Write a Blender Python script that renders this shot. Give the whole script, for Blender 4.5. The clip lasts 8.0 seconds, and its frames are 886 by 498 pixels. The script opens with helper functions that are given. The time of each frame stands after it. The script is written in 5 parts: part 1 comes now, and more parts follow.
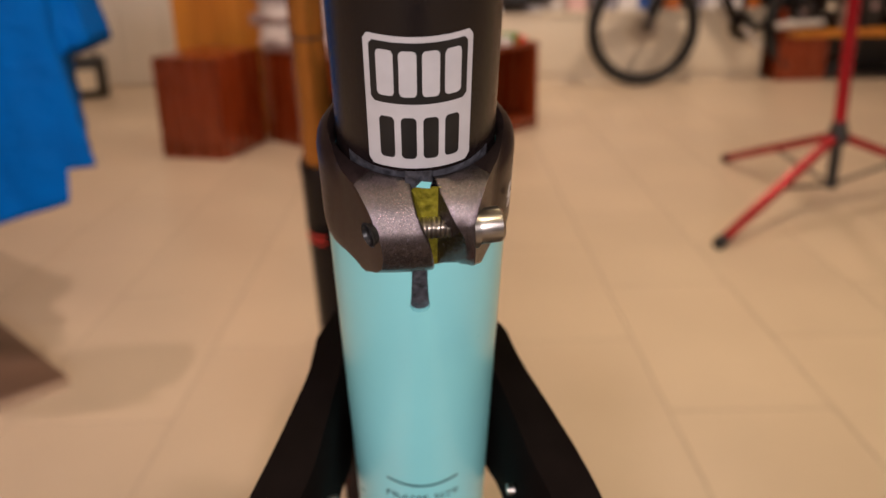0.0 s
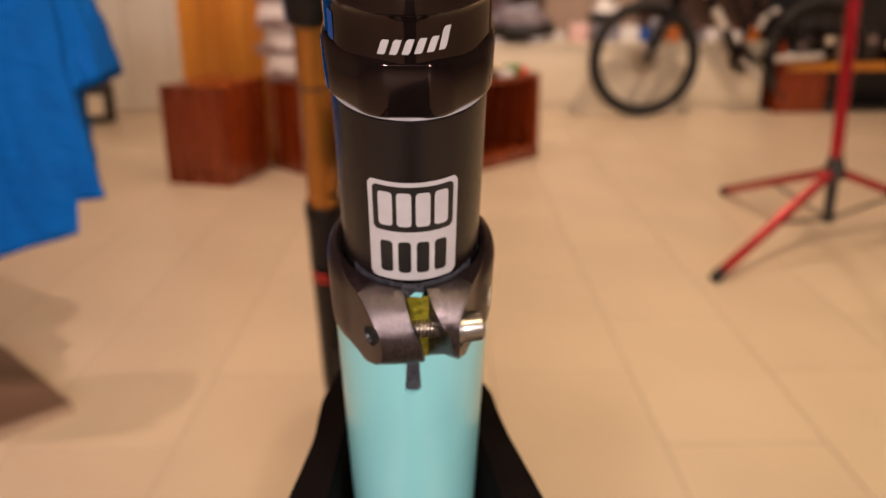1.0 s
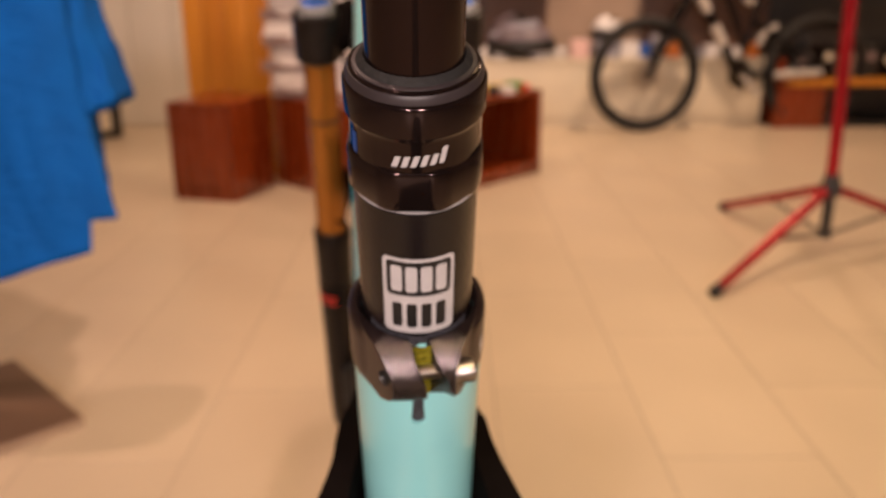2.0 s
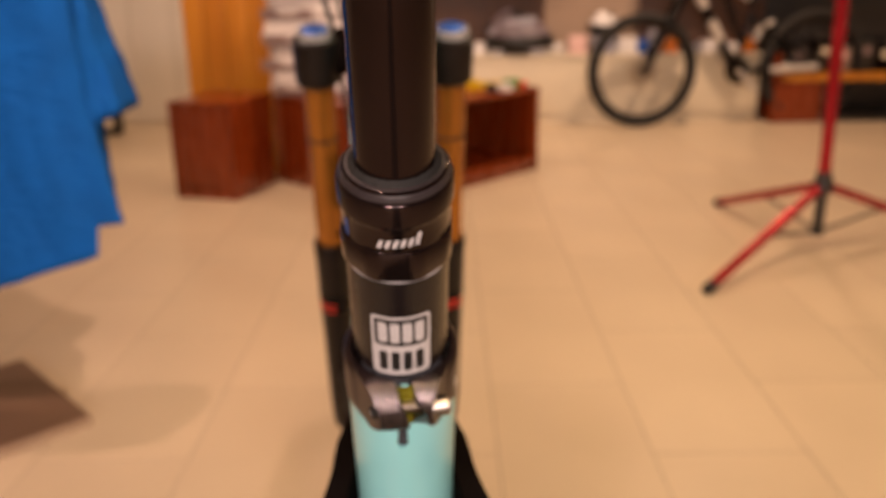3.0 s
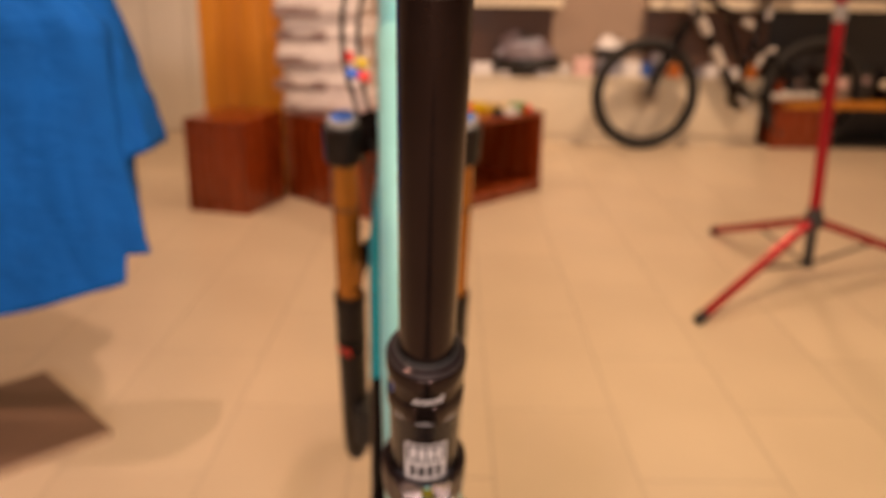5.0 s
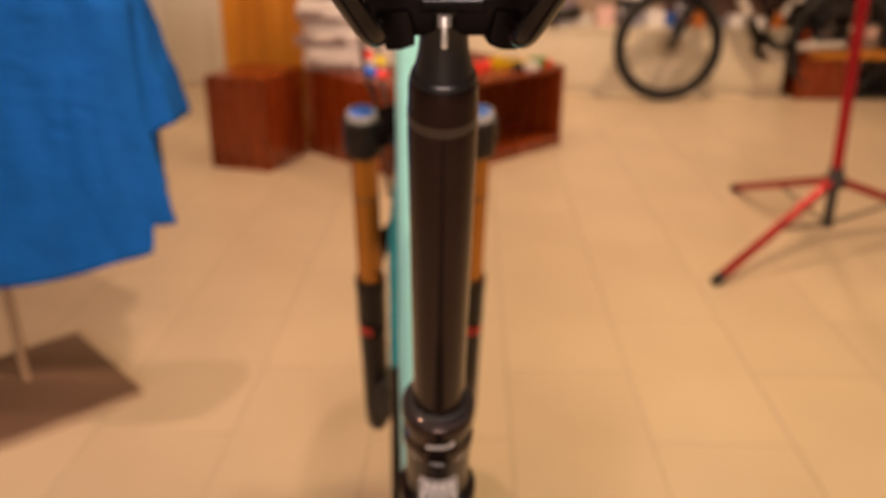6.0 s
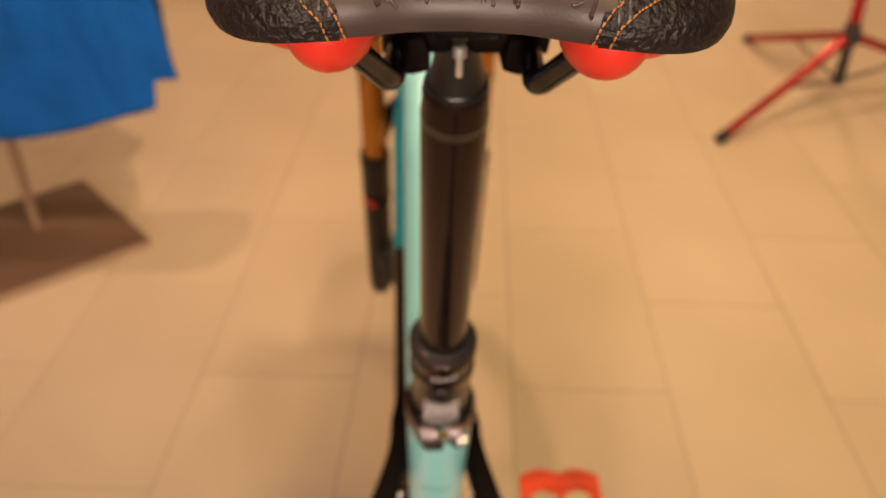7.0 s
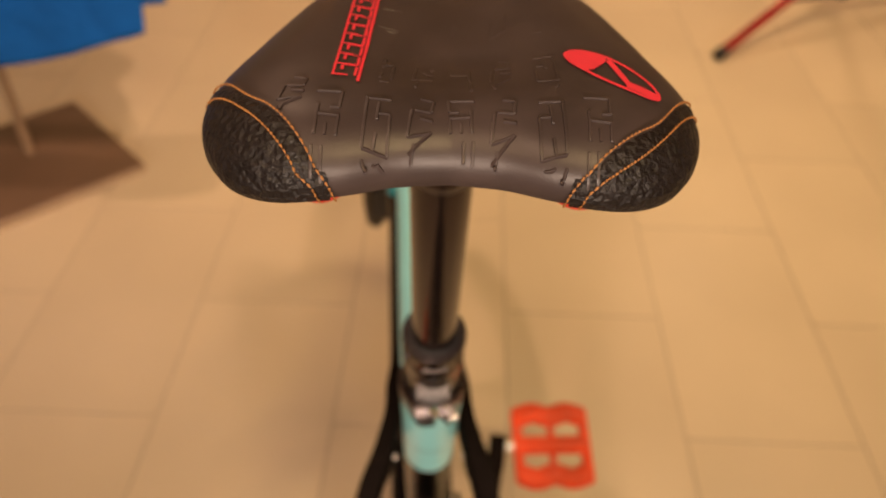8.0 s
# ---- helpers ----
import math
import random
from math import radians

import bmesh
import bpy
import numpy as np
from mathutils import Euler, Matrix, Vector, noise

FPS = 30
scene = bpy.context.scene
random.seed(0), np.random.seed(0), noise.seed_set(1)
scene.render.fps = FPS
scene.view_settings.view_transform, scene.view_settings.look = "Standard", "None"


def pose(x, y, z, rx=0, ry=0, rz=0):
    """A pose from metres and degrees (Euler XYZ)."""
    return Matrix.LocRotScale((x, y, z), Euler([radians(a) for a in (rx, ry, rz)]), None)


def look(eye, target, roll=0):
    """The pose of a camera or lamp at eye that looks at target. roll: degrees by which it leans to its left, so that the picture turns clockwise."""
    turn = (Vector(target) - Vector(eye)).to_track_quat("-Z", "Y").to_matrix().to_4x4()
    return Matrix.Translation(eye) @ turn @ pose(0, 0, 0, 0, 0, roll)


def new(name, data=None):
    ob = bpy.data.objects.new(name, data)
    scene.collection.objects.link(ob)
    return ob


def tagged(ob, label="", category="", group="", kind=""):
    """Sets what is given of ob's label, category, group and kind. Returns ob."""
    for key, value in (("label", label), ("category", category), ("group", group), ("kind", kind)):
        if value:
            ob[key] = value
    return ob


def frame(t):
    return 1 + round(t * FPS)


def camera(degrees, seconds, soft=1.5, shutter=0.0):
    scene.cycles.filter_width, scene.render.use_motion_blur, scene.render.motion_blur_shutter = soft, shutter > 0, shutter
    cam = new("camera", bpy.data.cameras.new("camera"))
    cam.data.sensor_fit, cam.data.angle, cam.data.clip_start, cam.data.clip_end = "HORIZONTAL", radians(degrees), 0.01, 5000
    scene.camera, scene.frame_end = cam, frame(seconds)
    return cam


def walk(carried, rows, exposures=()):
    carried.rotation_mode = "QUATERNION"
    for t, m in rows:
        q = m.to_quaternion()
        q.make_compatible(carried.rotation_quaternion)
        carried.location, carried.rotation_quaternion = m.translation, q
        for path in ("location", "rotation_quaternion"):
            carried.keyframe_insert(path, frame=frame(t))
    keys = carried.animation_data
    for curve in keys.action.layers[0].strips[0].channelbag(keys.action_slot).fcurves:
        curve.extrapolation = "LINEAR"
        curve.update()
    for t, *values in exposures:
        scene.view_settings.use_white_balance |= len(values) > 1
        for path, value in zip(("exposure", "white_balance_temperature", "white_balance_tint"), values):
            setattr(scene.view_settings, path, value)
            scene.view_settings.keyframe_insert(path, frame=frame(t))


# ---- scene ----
cam = camera(56.0, 8.0)
# the phone focuses close up: what is beyond a hand's width goes soft
cam.data.dof.use_dof = True
cam.data.dof.focus_distance = 0.162
cam.data.dof.aperture_fstop = 14.5
PATH = [
    (0, (0.012, 0.006, 0.896), (0.017, 1.883, 0.206), -1.1),
    (0.5, (0.016, -0.005, 0.907), (0.021, 1.88, 0.239), -0.9),
    (1, (0.015, -0.019, 0.924), (0.017, 1.878, 0.289), -0.5),
    (1.5, (0.015, -0.037, 0.937), (0.014, 1.866, 0.324), -0.4),
    (1.7, (0.015, -0.045, 0.942), (0.012, 1.86, 0.336), -0.4),
    (2.8, (0.023, -0.093, 0.982), (0.019, 1.808, 0.358), -0.9),
    (3, (0.024, -0.098, 0.988), (0.018, 1.801, 0.361), -0.8),
    (3.5, (0.023, -0.124, 1.016), (0.016, 1.772, 0.379), -0.5),
    (4, (0.019, -0.147, 1.039), (0.015, 1.751, 0.41), 0.3),
    (4.5, (0.015, -0.173, 1.066), (0.012, 1.728, 0.445), 0.9),
    (4.7, (0.016, -0.18, 1.076), (0.012, 1.723, 0.46), 0.9),
    (5.8, (0.021, -0.205, 1.138), (-0.03, 1.677, 0.463), 0.1),
    (6, (0.022, -0.203, 1.154), (-0.037, 1.654, 0.412), 0.2),
    (6.5, (0.022, -0.196, 1.178), (-0.039, 1.587, 0.274), 0.8),
    (7, (0.018, -0.193, 1.212), (-0.033, 1.483, 0.122), 1.4),
    (7.5, (0.012, -0.183, 1.239), (-0.025, 1.421, 0.045), 2.0),
    (7.8, (0.0165, -0.1785, 1.2574), (-0.0183, 1.385, 0.0139), 1.76),
    (8, (0.019, -0.176, 1.264), (-0.012, 1.364, -0.011), 1.6),
]
# the phone's white balance drifts to warm
WHITE = [(0.0, -0.22, 5750, 10), (1.0, -0.04, 6150, 13), (2.0, 0.0, 6550, 17), (3.5, -0.03, 6950, 18), (4.5, 0.0, 7000, 18), (6.5, -0.05, 7300, 13), (7.2, -0.08, 7600, 11), (8.0, -0.13, 7720, 10)]
walk(cam, [(t, look(eye, target, roll)) for t, eye, target, roll in PATH], WHITE)

# ---- world and lamps ----
world = bpy.data.worlds.new("shop_air")
scene.world = world
world.use_nodes = True
world.node_tree.nodes["Background"].inputs[0].default_value = (1.0, 0.80, 0.60, 1)
world.node_tree.nodes["Background"].inputs[1].default_value = 0.012


def aimed_lamp(x, y, watts, size, aim, colour=(1.0, 0.70, 0.48), spread=150, z=3.02):
    data = bpy.data.lights.new("disc_lamp", "AREA")
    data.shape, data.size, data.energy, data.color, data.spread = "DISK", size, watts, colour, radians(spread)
    ob = new("disc_lamp", data)
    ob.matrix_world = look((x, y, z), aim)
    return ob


# downlights placed from the floor shadows, and a spot on the shirt
aimed_lamp(0.69, -0.03, 3.7, 0.10, (-1.05, 1.75, 0.5), (1.0, 0.69, 0.54), spread=42)
aimed_lamp(0.43, -1.19, 9, 0.12, (0.1, 0.9, 0.0), (1.0, 0.765, 0.42), spread=120)
aimed_lamp(-0.77, -0.65, 6.5, 0.12, (-0.1, 0.9, 0.0), (1.0, 0.68, 0.52), spread=120)
aimed_lamp(-0.75, 1.345, 7.8, 0.05, (-0.72, 1.5, 0.0), (1.0, 0.67, 0.52), spread=110)
# broad unseen lamp added as soft fill for the many ceiling lights
aimed_lamp(0.75, 1.75, 8.5, 1.0, (0.85, 1.65, 0.0), (1.0, 0.735, 0.38), spread=84)
# further unseen lamps added to bring up the floor, platform and pine panel
aimed_lamp(1.3, 1.9, 10, 0.14, (1.2, 2.4, 0.0), spread=110)
aimed_lamp(0.1, 3.2, 7.5, 0.2, (0.1, 4.0, 0.0), spread=95)
aimed_lamp(1.6, 4.4, 50, 0.2, (1.5, 5.6, 0.2))
aimed_lamp(-1.35, 3.35, 17, 0.2, (-1.15, 4.7, 0.6), spread=100)
# two unseen fill lamps added low at the back to brighten rear-facing parts
aimed_lamp(0.8, -4.3, 11.5, 0.45, (0.0, 0.2, 0.8), (1.0, 0.82, 0.74), spread=60, z=1.9)
aimed_lamp(-0.6, -4.3, 11.5, 0.45, (0.0, 0.2, 0.8), (1.0, 0.82, 0.74), spread=60, z=1.9)


# ---- materials ----
def material(name, colour, rough=0.5, metal=0.0, vary=0.12, scale=8.0, bump=0.0, bump_scale=200.0, coat=0.0, spec=0.5, rough_vary=0.1, colour2=None, detail=4.0, random_vary=0.0):
    m = bpy.data.materials.new(name)
    m.use_nodes = True
    nt = m.node_tree
    b = nt.nodes["Principled BSDF"]
    tc = nt.nodes.new("ShaderNodeTexCoord")
    nz = nt.nodes.new("ShaderNodeTexNoise")
    nz.inputs["Scale"].default_value, nz.inputs["Detail"].default_value = scale, detail
    nt.links.new(tc.outputs["Object"], nz.inputs["Vector"])
    ramp = nt.nodes.new("ShaderNodeMapRange")
    ramp.inputs[1].default_value, ramp.inputs[2].default_value = 0.3, 0.7
    nt.links.new(nz.outputs["Fac"], ramp.inputs[0])
    mix = nt.nodes.new("ShaderNodeMix")
    mix.data_type = "RGBA"
    a = tuple(c * (1 - vary) for c in colour) if colour2 is None else colour
    c2 = tuple(min(1, c * (1 + vary)) for c in colour) if colour2 is None else colour2
    mix.inputs[6].default_value, mix.inputs[7].default_value = (*a, 1), (*c2, 1)
    nt.links.new(ramp.outputs[0], mix.inputs[0])
    out = mix.outputs[2]
    if random_vary:
        info = nt.nodes.new("ShaderNodeObjectInfo")
        rr = nt.nodes.new("ShaderNodeMapRange")
        rr.inputs[3].default_value, rr.inputs[4].default_value = 1 - random_vary, 1 + random_vary
        nt.links.new(info.outputs["Random"], rr.inputs[0])
        hsv = nt.nodes.new("ShaderNodeHueSaturation")
        nt.links.new(rr.outputs[0], hsv.inputs["Value"])
        nt.links.new(out, hsv.inputs["Color"])
        out = hsv.outputs[0]
    nt.links.new(out, b.inputs["Base Color"])
    b.inputs["Metallic"].default_value = metal
    b.inputs["Coat Weight"].default_value = coat
    b.inputs["Coat Roughness"].default_value = 0.08
    b.inputs["Specular IOR Level"].default_value = spec
    rmap = nt.nodes.new("ShaderNodeMapRange")
    rmap.inputs[3].default_value, rmap.inputs[4].default_value = max(0.02, rough - rough_vary), min(1, rough + rough_vary)
    nt.links.new(nz.outputs["Fac"], rmap.inputs[0])
    nt.links.new(rmap.outputs[0], b.inputs["Roughness"])
    if bump:
        nb = nt.nodes.new("ShaderNodeTexNoise")
        nb.inputs["Scale"].default_value, nb.inputs["Detail"].default_value = bump_scale, 3
        nt.links.new(tc.outputs["Object"], nb.inputs["Vector"])
        bp = nt.nodes.new("ShaderNodeBump")
        bp.inputs["Strength"].default_value, bp.inputs["Distance"].default_value = bump, 1.0 / bump_scale
        nt.links.new(nb.outputs["Fac"], bp.inputs["Height"])
        nt.links.new(bp.outputs[0], b.inputs["Normal"])
    return m


def wood_material(name, dark, light, rough, grain=(30, 30, 2.5), scale=1.0):
    m = material(name, dark, rough, colour2=light, scale=3.0)
    nt = m.node_tree
    nz = nt.nodes["Noise Texture"]
    tc = nt.nodes["Texture Coordinate"]
    mp = nt.nodes.new("ShaderNodeMapping")
    mp.inputs["Scale"].default_value = tuple(g * scale for g in grain)
    nt.links.new(tc.outputs["Object"], mp.inputs["Vector"])
    nt.links.new(mp.outputs[0], nz.inputs["Vector"])
    nz.inputs["Scale"].default_value, nz.inputs["Detail"].default_value, nz.inputs["Distortion"].default_value = 1.0, 6.0, 0.6
    return m


M_TILE = material("cream_floor_tile", (0.598, 0.487, 0.345), 0.34, vary=0.05, scale=2.5, bump=0.03, bump_scale=30, random_vary=0.028)
M_GROUT = material("grey_grout", (0.30, 0.240, 0.175), 0.9, vary=0.15, scale=30)
M_WALL = material("cream_wall_paint", (0.74, 0.69, 0.60), 0.7, vary=0.04, scale=2, bump=0.05, bump_scale=120)
M_CEIL = material("grey_ceiling_paint", (0.30, 0.275, 0.25), 0.9, vary=0.03, scale=2)
M_BROWN = material("taupe_wall_panel", (0.20, 0.145, 0.11), 0.6, vary=0.12, scale=3)
M_MINT = material("mint_gloss_paint", (0.32, 0.775, 0.80), 0.30, vary=0.04, scale=20, coat=0.12, spec=0.35, rough_vary=0.05)
M_TEAL = material("deep_teal_gloss_paint", (0.004, 0.29, 0.35), 0.3, vary=0.08, scale=20, coat=0.2, spec=0.3)
M_BLACK = material("black_gloss_paint", (0.006, 0.0045, 0.005), 0.20, vary=0.2, scale=40, spec=0.20, rough_vary=0.04)
M_COLLAR = material("gloss_black_collar", (0.008, 0.005, 0.0045), 0.09, vary=0.2, scale=40, spec=0.50, rough_vary=0.03)
M_COLLAR.node_tree.nodes["Principled BSDF"].inputs["Specular Tint"].default_value = (1.0, 0.70, 0.64, 1)
M_SATIN = material("black_satin_paint", (0.0095, 0.0068, 0.0060), 0.6, vary=0.2, scale=60, spec=0.005)
M_ANOD = material("black_anodised_aluminium", (0.010, 0.007, 0.0075), 0.22, metal=0.0, vary=0.3, scale=1500, bump=0.22, bump_scale=3400, spec=0.50)
# pale specks in this colour stand in for the blasted metal's sparkle
M_BLAST = material("blasted_black_aluminium", (0.034, 0.026, 0.027), 0.24, metal=0.9, colour2=(0.215, 0.180, 0.180), scale=5200, bump=0.45, bump_scale=4600, spec=0.5, rough_vary=0.08, detail=1.0)
M_FLANK = material("smooth_black_anodised_flank", (0.050, 0.034, 0.034), 0.34, metal=0.75, vary=0.12, scale=900, bump=0.06, bump_scale=2500, spec=0.4)
M_STANCH = material("polished_black_tube", (0.010, 0.006, 0.005), 0.11, vary=0.2, scale=30, spec=0.36, rough_vary=0.04)
M_STANCH.node_tree.nodes["Principled BSDF"].inputs["Specular Tint"].default_value = (1.0, 0.60, 0.52, 1)
M_FORK = material("dark_brown_black_fork_paint", (0.013, 0.009, 0.0075), 0.33, vary=0.2, scale=60, spec=0.26)
M_NECK = material("satin_black_head", (0.010, 0.009, 0.010), 0.32, vary=0.2, scale=60, spec=0.6)
M_BOLT = material("zinc_plated_steel", (0.80, 0.77, 0.74), 0.36, metal=0.8, vary=0.1, scale=300)
M_DARKWOOD = material("dark_brown_panel", (0.105, 0.052, 0.034), 0.55, vary=0.15, scale=5)
M_TAN = material("tan_wall_paint", (0.36, 0.26, 0.19), 0.7, vary=0.06, scale=3)
M_SCUFF = material("scuffed_grey_sleeve", (0.05, 0.05, 0.06), 0.5, vary=0.7, scale=700, bump=0.4, bump_scale=900)
M_OLIVE = material("greasy_olive_metal", (0.28, 0.25, 0.02), 0.2, vary=0.5, scale=500, bump=0.5, bump_scale=900, metal=0.3)
M_STEEL = material("bright_steel", (0.50, 0.46, 0.42), 0.30, metal=1.0, vary=0.12, scale=300)
M_STICKER = material("white_vinyl", (0.78, 0.76, 0.76), 0.4, vary=0.04, scale=200)
M_VINYL = material("off_white_vinyl", (0.60, 0.575, 0.575), 0.4, vary=0.05, scale=200)
M_INK = material("black_ink", (0.014, 0.013, 0.013), 0.4, vary=0.2, scale=200)
M_TEALINK = material("dark_teal_ink", (0.01, 0.08, 0.09), 0.4, vary=0.2, scale=200)
M_LEATHER = material("black_smooth_leather", (0.055, 0.0385, 0.0385), 0.40, vary=0.2, scale=60, bump=0.10, bump_scale=1800, spec=0.5)
M_GRAIN = material("black_crackled_leather", (0.013, 0.0095, 0.010), 0.46, vary=0.3, scale=300, bump=0.5, bump_scale=620, spec=0.4)
nt_ = M_GRAIN.node_tree
vo = nt_.nodes.new("ShaderNodeTexVoronoi")
vo.distance = "CHEBYCHEV"
vo.inputs["Scale"].default_value, vo.inputs["Randomness"].default_value = 470, 0.9
nt_.links.new(nt_.nodes["Texture Coordinate"].outputs["Object"], vo.inputs["Vector"])
b1_ = nt_.nodes["Bump"]
b2_ = nt_.nodes.new("ShaderNodeBump")
b2_.inputs["Strength"].default_value, b2_.inputs["Distance"].default_value = 0.8, 0.0009
nt_.links.new(vo.outputs["Distance"], b2_.inputs["Height"])
nt_.links.new(b1_.outputs[0], b2_.inputs["Normal"])
nt_.links.new(b2_.outputs[0], nt_.nodes["Principled BSDF"].inputs["Normal"])
M_THREAD = material("orange_thread", (0.44, 0.19, 0.06), 0.6, vary=0.25, scale=900, bump=0.4, bump_scale=2500)
M_RED = material("red_moulded_plastic", (0.85, 0.045, 0.028), 0.4, vary=0.06, scale=30)
M_REDINK = material("red_printed_ink", (0.92, 0.048, 0.085), 0.42, vary=0.08, scale=200)
M_PEDAL = material("orange_red_nylon", (0.80, 0.058, 0.012), 0.45, vary=0.1, scale=60, bump=0.15, bump_scale=500)
M_AMBER = material("amber_coated_tube", (0.45, 0.17, 0.025), 0.22, metal=0.55, vary=0.08, scale=30)
M_BLUE = material("blue_anodised_cap", (0.01, 0.10, 0.45), 0.3, metal=0.3, vary=0.1, scale=80)
M_GREY = material("pale_grey_ring", (0.30, 0.29, 0.28), 0.4, vary=0.1, scale=80)
M_WIPER = material("dark_grey_wiper", (0.040, 0.031, 0.033), 0.42, vary=0.1, scale=80)
M_LINE = material("pale_silver_line", (0.48, 0.47, 0.49), 0.3, vary=0.08, scale=80)
M_RUBBER = material("black_rubber", (0.016, 0.015, 0.014), 0.75, vary=0.2, scale=40, bump=0.3, bump_scale=300)
M_REDMETAL = material("red_anodised_tube", (0.42, 0.012, 0.020), 0.22, metal=0.55, vary=0.08, scale=20)
M_BLKPLASTIC = material("black_plastic", (0.020, 0.018, 0.017), 0.45, vary=0.2, scale=40)
M_CLOTH = material("blue_cotton_cloth", (0.002, 0.090, 0.36), 0.85, spec=0.12, vary=0.12, scale=12, bump=0.35, bump_scale=700)
nt_ = M_CLOTH.node_tree
nz_ = nt_.nodes.new("ShaderNodeTexNoise")
nz_.inputs["Scale"].default_value, nz_.inputs["Detail"].default_value, nz_.inputs["Distortion"].default_value = 34, 3, 0.8
mp_ = nt_.nodes.new("ShaderNodeMapping")
mp_.inputs["Scale"].default_value = (0.5, 1.0, 1.3)
nt_.links.new(nt_.nodes["Texture Coordinate"].outputs["Object"], mp_.inputs["Vector"])
nt_.links.new(mp_.outputs[0], nz_.inputs["Vector"])
b3_ = nt_.nodes.new("ShaderNodeBump")
b3_.inputs["Strength"].default_value, b3_.inputs["Distance"].default_value = 0.7, 0.012
nt_.links.new(nz_.outputs["Fac"], b3_.inputs["Height"])
nt_.links.new(nt_.nodes["Bump"].outputs[0], b3_.inputs["Normal"])
nt_.links.new(b3_.outputs[0], nt_.nodes["Principled BSDF"].inputs["Normal"])
M_PLATE = material("grey_brown_laminate", (0.150, 0.088, 0.056), 0.5, vary=0.1, scale=10)
M_POLE = material("tan_lacquered_tube", (0.30, 0.20, 0.125), 0.35, vary=0.06, scale=40)
M_EDGE = material("pale_brown_edge_band", (0.36, 0.26, 0.18), 0.5, vary=0.1, scale=20)
M_MAHOG = wood_material("red_brown_wood_veneer", (0.150, 0.022, 0.004), (0.26, 0.043, 0.007), 0.27)
M_PINE = wood_material("honey_pine_wood", (0.42, 0.135, 0.009), (0.64, 0.255, 0.022), 0.42, grain=(14, 14, 0.8))
M_PAPER = material("white_cotton_stack", (0.80, 0.74, 0.72), 0.8, vary=0.06, scale=20, bump=0.2, bump_scale=200)
M_PINK = material("pale_pink_card", (0.75, 0.50, 0.46), 0.5, vary=0.08, scale=30)
M_DULL = material("dull_grey", (0.27, 0.19, 0.18), 0.7, vary=0.3, scale=60)
M_LEDGE = material("ivory_laminate", (0.70, 0.62, 0.47), 0.45, vary=0.04, scale=4)
M_YELLOW = material("yellow_plastic", (0.75, 0.52, 0.02), 0.4, vary=0.1, scale=40)
M_GREEN = material("green_plastic", (0.10, 0.30, 0.06), 0.4, vary=0.1, scale=40)
M_SILVER = material("silver_grey_shell", (0.34, 0.34, 0.40), 0.3, vary=0.1, scale=30)
M_WHITEP = material("white_gloss_paint", (0.56, 0.52, 0.47), 0.3, vary=0.05, scale=30)
M_ORANGE = material("orange_print", (0.80, 0.22, 0.02), 0.5, vary=0.1, scale=40)
M_CABLE = material("black_cable_sheath", (0.015, 0.014, 0.014), 0.35, vary=0.2, scale=60)


# ---- mesh helpers ----
def part(name, bm, mat, parent=None, label="", smooth=True):
    me = bpy.data.meshes.new(name)
    bmesh.ops.recalc_face_normals(bm, faces=bm.faces)
    for f in bm.faces:
        f.smooth = smooth
    bm.to_mesh(me)
    bm.free()
    me.materials.append(mat)
    if smooth:
        me.set_sharp_from_angle(angle=radians(38))
    ob = new(name, me)
    ob.parent = parent
    if label:
        ob["label"] = label
    return ob


def empty(name, m, label, category, group="", kind=""):
    ob = new(name)
    ob.empty_display_size = 0.05
    ob.matrix_world = m
    return tagged(ob, label, category, group, kind)


def grid(bm, rows, closed_u=False, closed_v=False, cap=False):
    """Faces over rows of points; closed_u joins each row's ends."""
    vs = [[bm.verts.new(p) for p in row] for row in rows]
    nu = len(vs[0])
    for i in range(len(vs) - (0 if closed_v else 1)):
        a, b = vs[i], vs[(i + 1) % len(vs)]
        for j in range(nu - (0 if closed_u else 1)):
            k = (j + 1) % nu
            bm.faces.new((a[j], a[k], b[k], b[j]))
    if cap:
        bm.faces.new(vs[0])
        bm.faces.new(vs[-1])
    return vs


def lathe(profile, m=Matrix(), n=48, cap=True, start=0.0, end=360.0):
    """Turned shape about z from (height, radius) pairs."""
    bm = bmesh.new()
    full = abs(end - start - 360) < 1e-6
    cnt = n if full else n + 1
    angs = [radians(start + (end - start) * k / n) for k in range(cnt)]
    rows = [[m @ Vector((r * math.cos(t), r * math.sin(t), h)) for t in angs] for h, r in profile]
    grid(bm, rows, closed_u=full, cap=cap and full)
    return bm


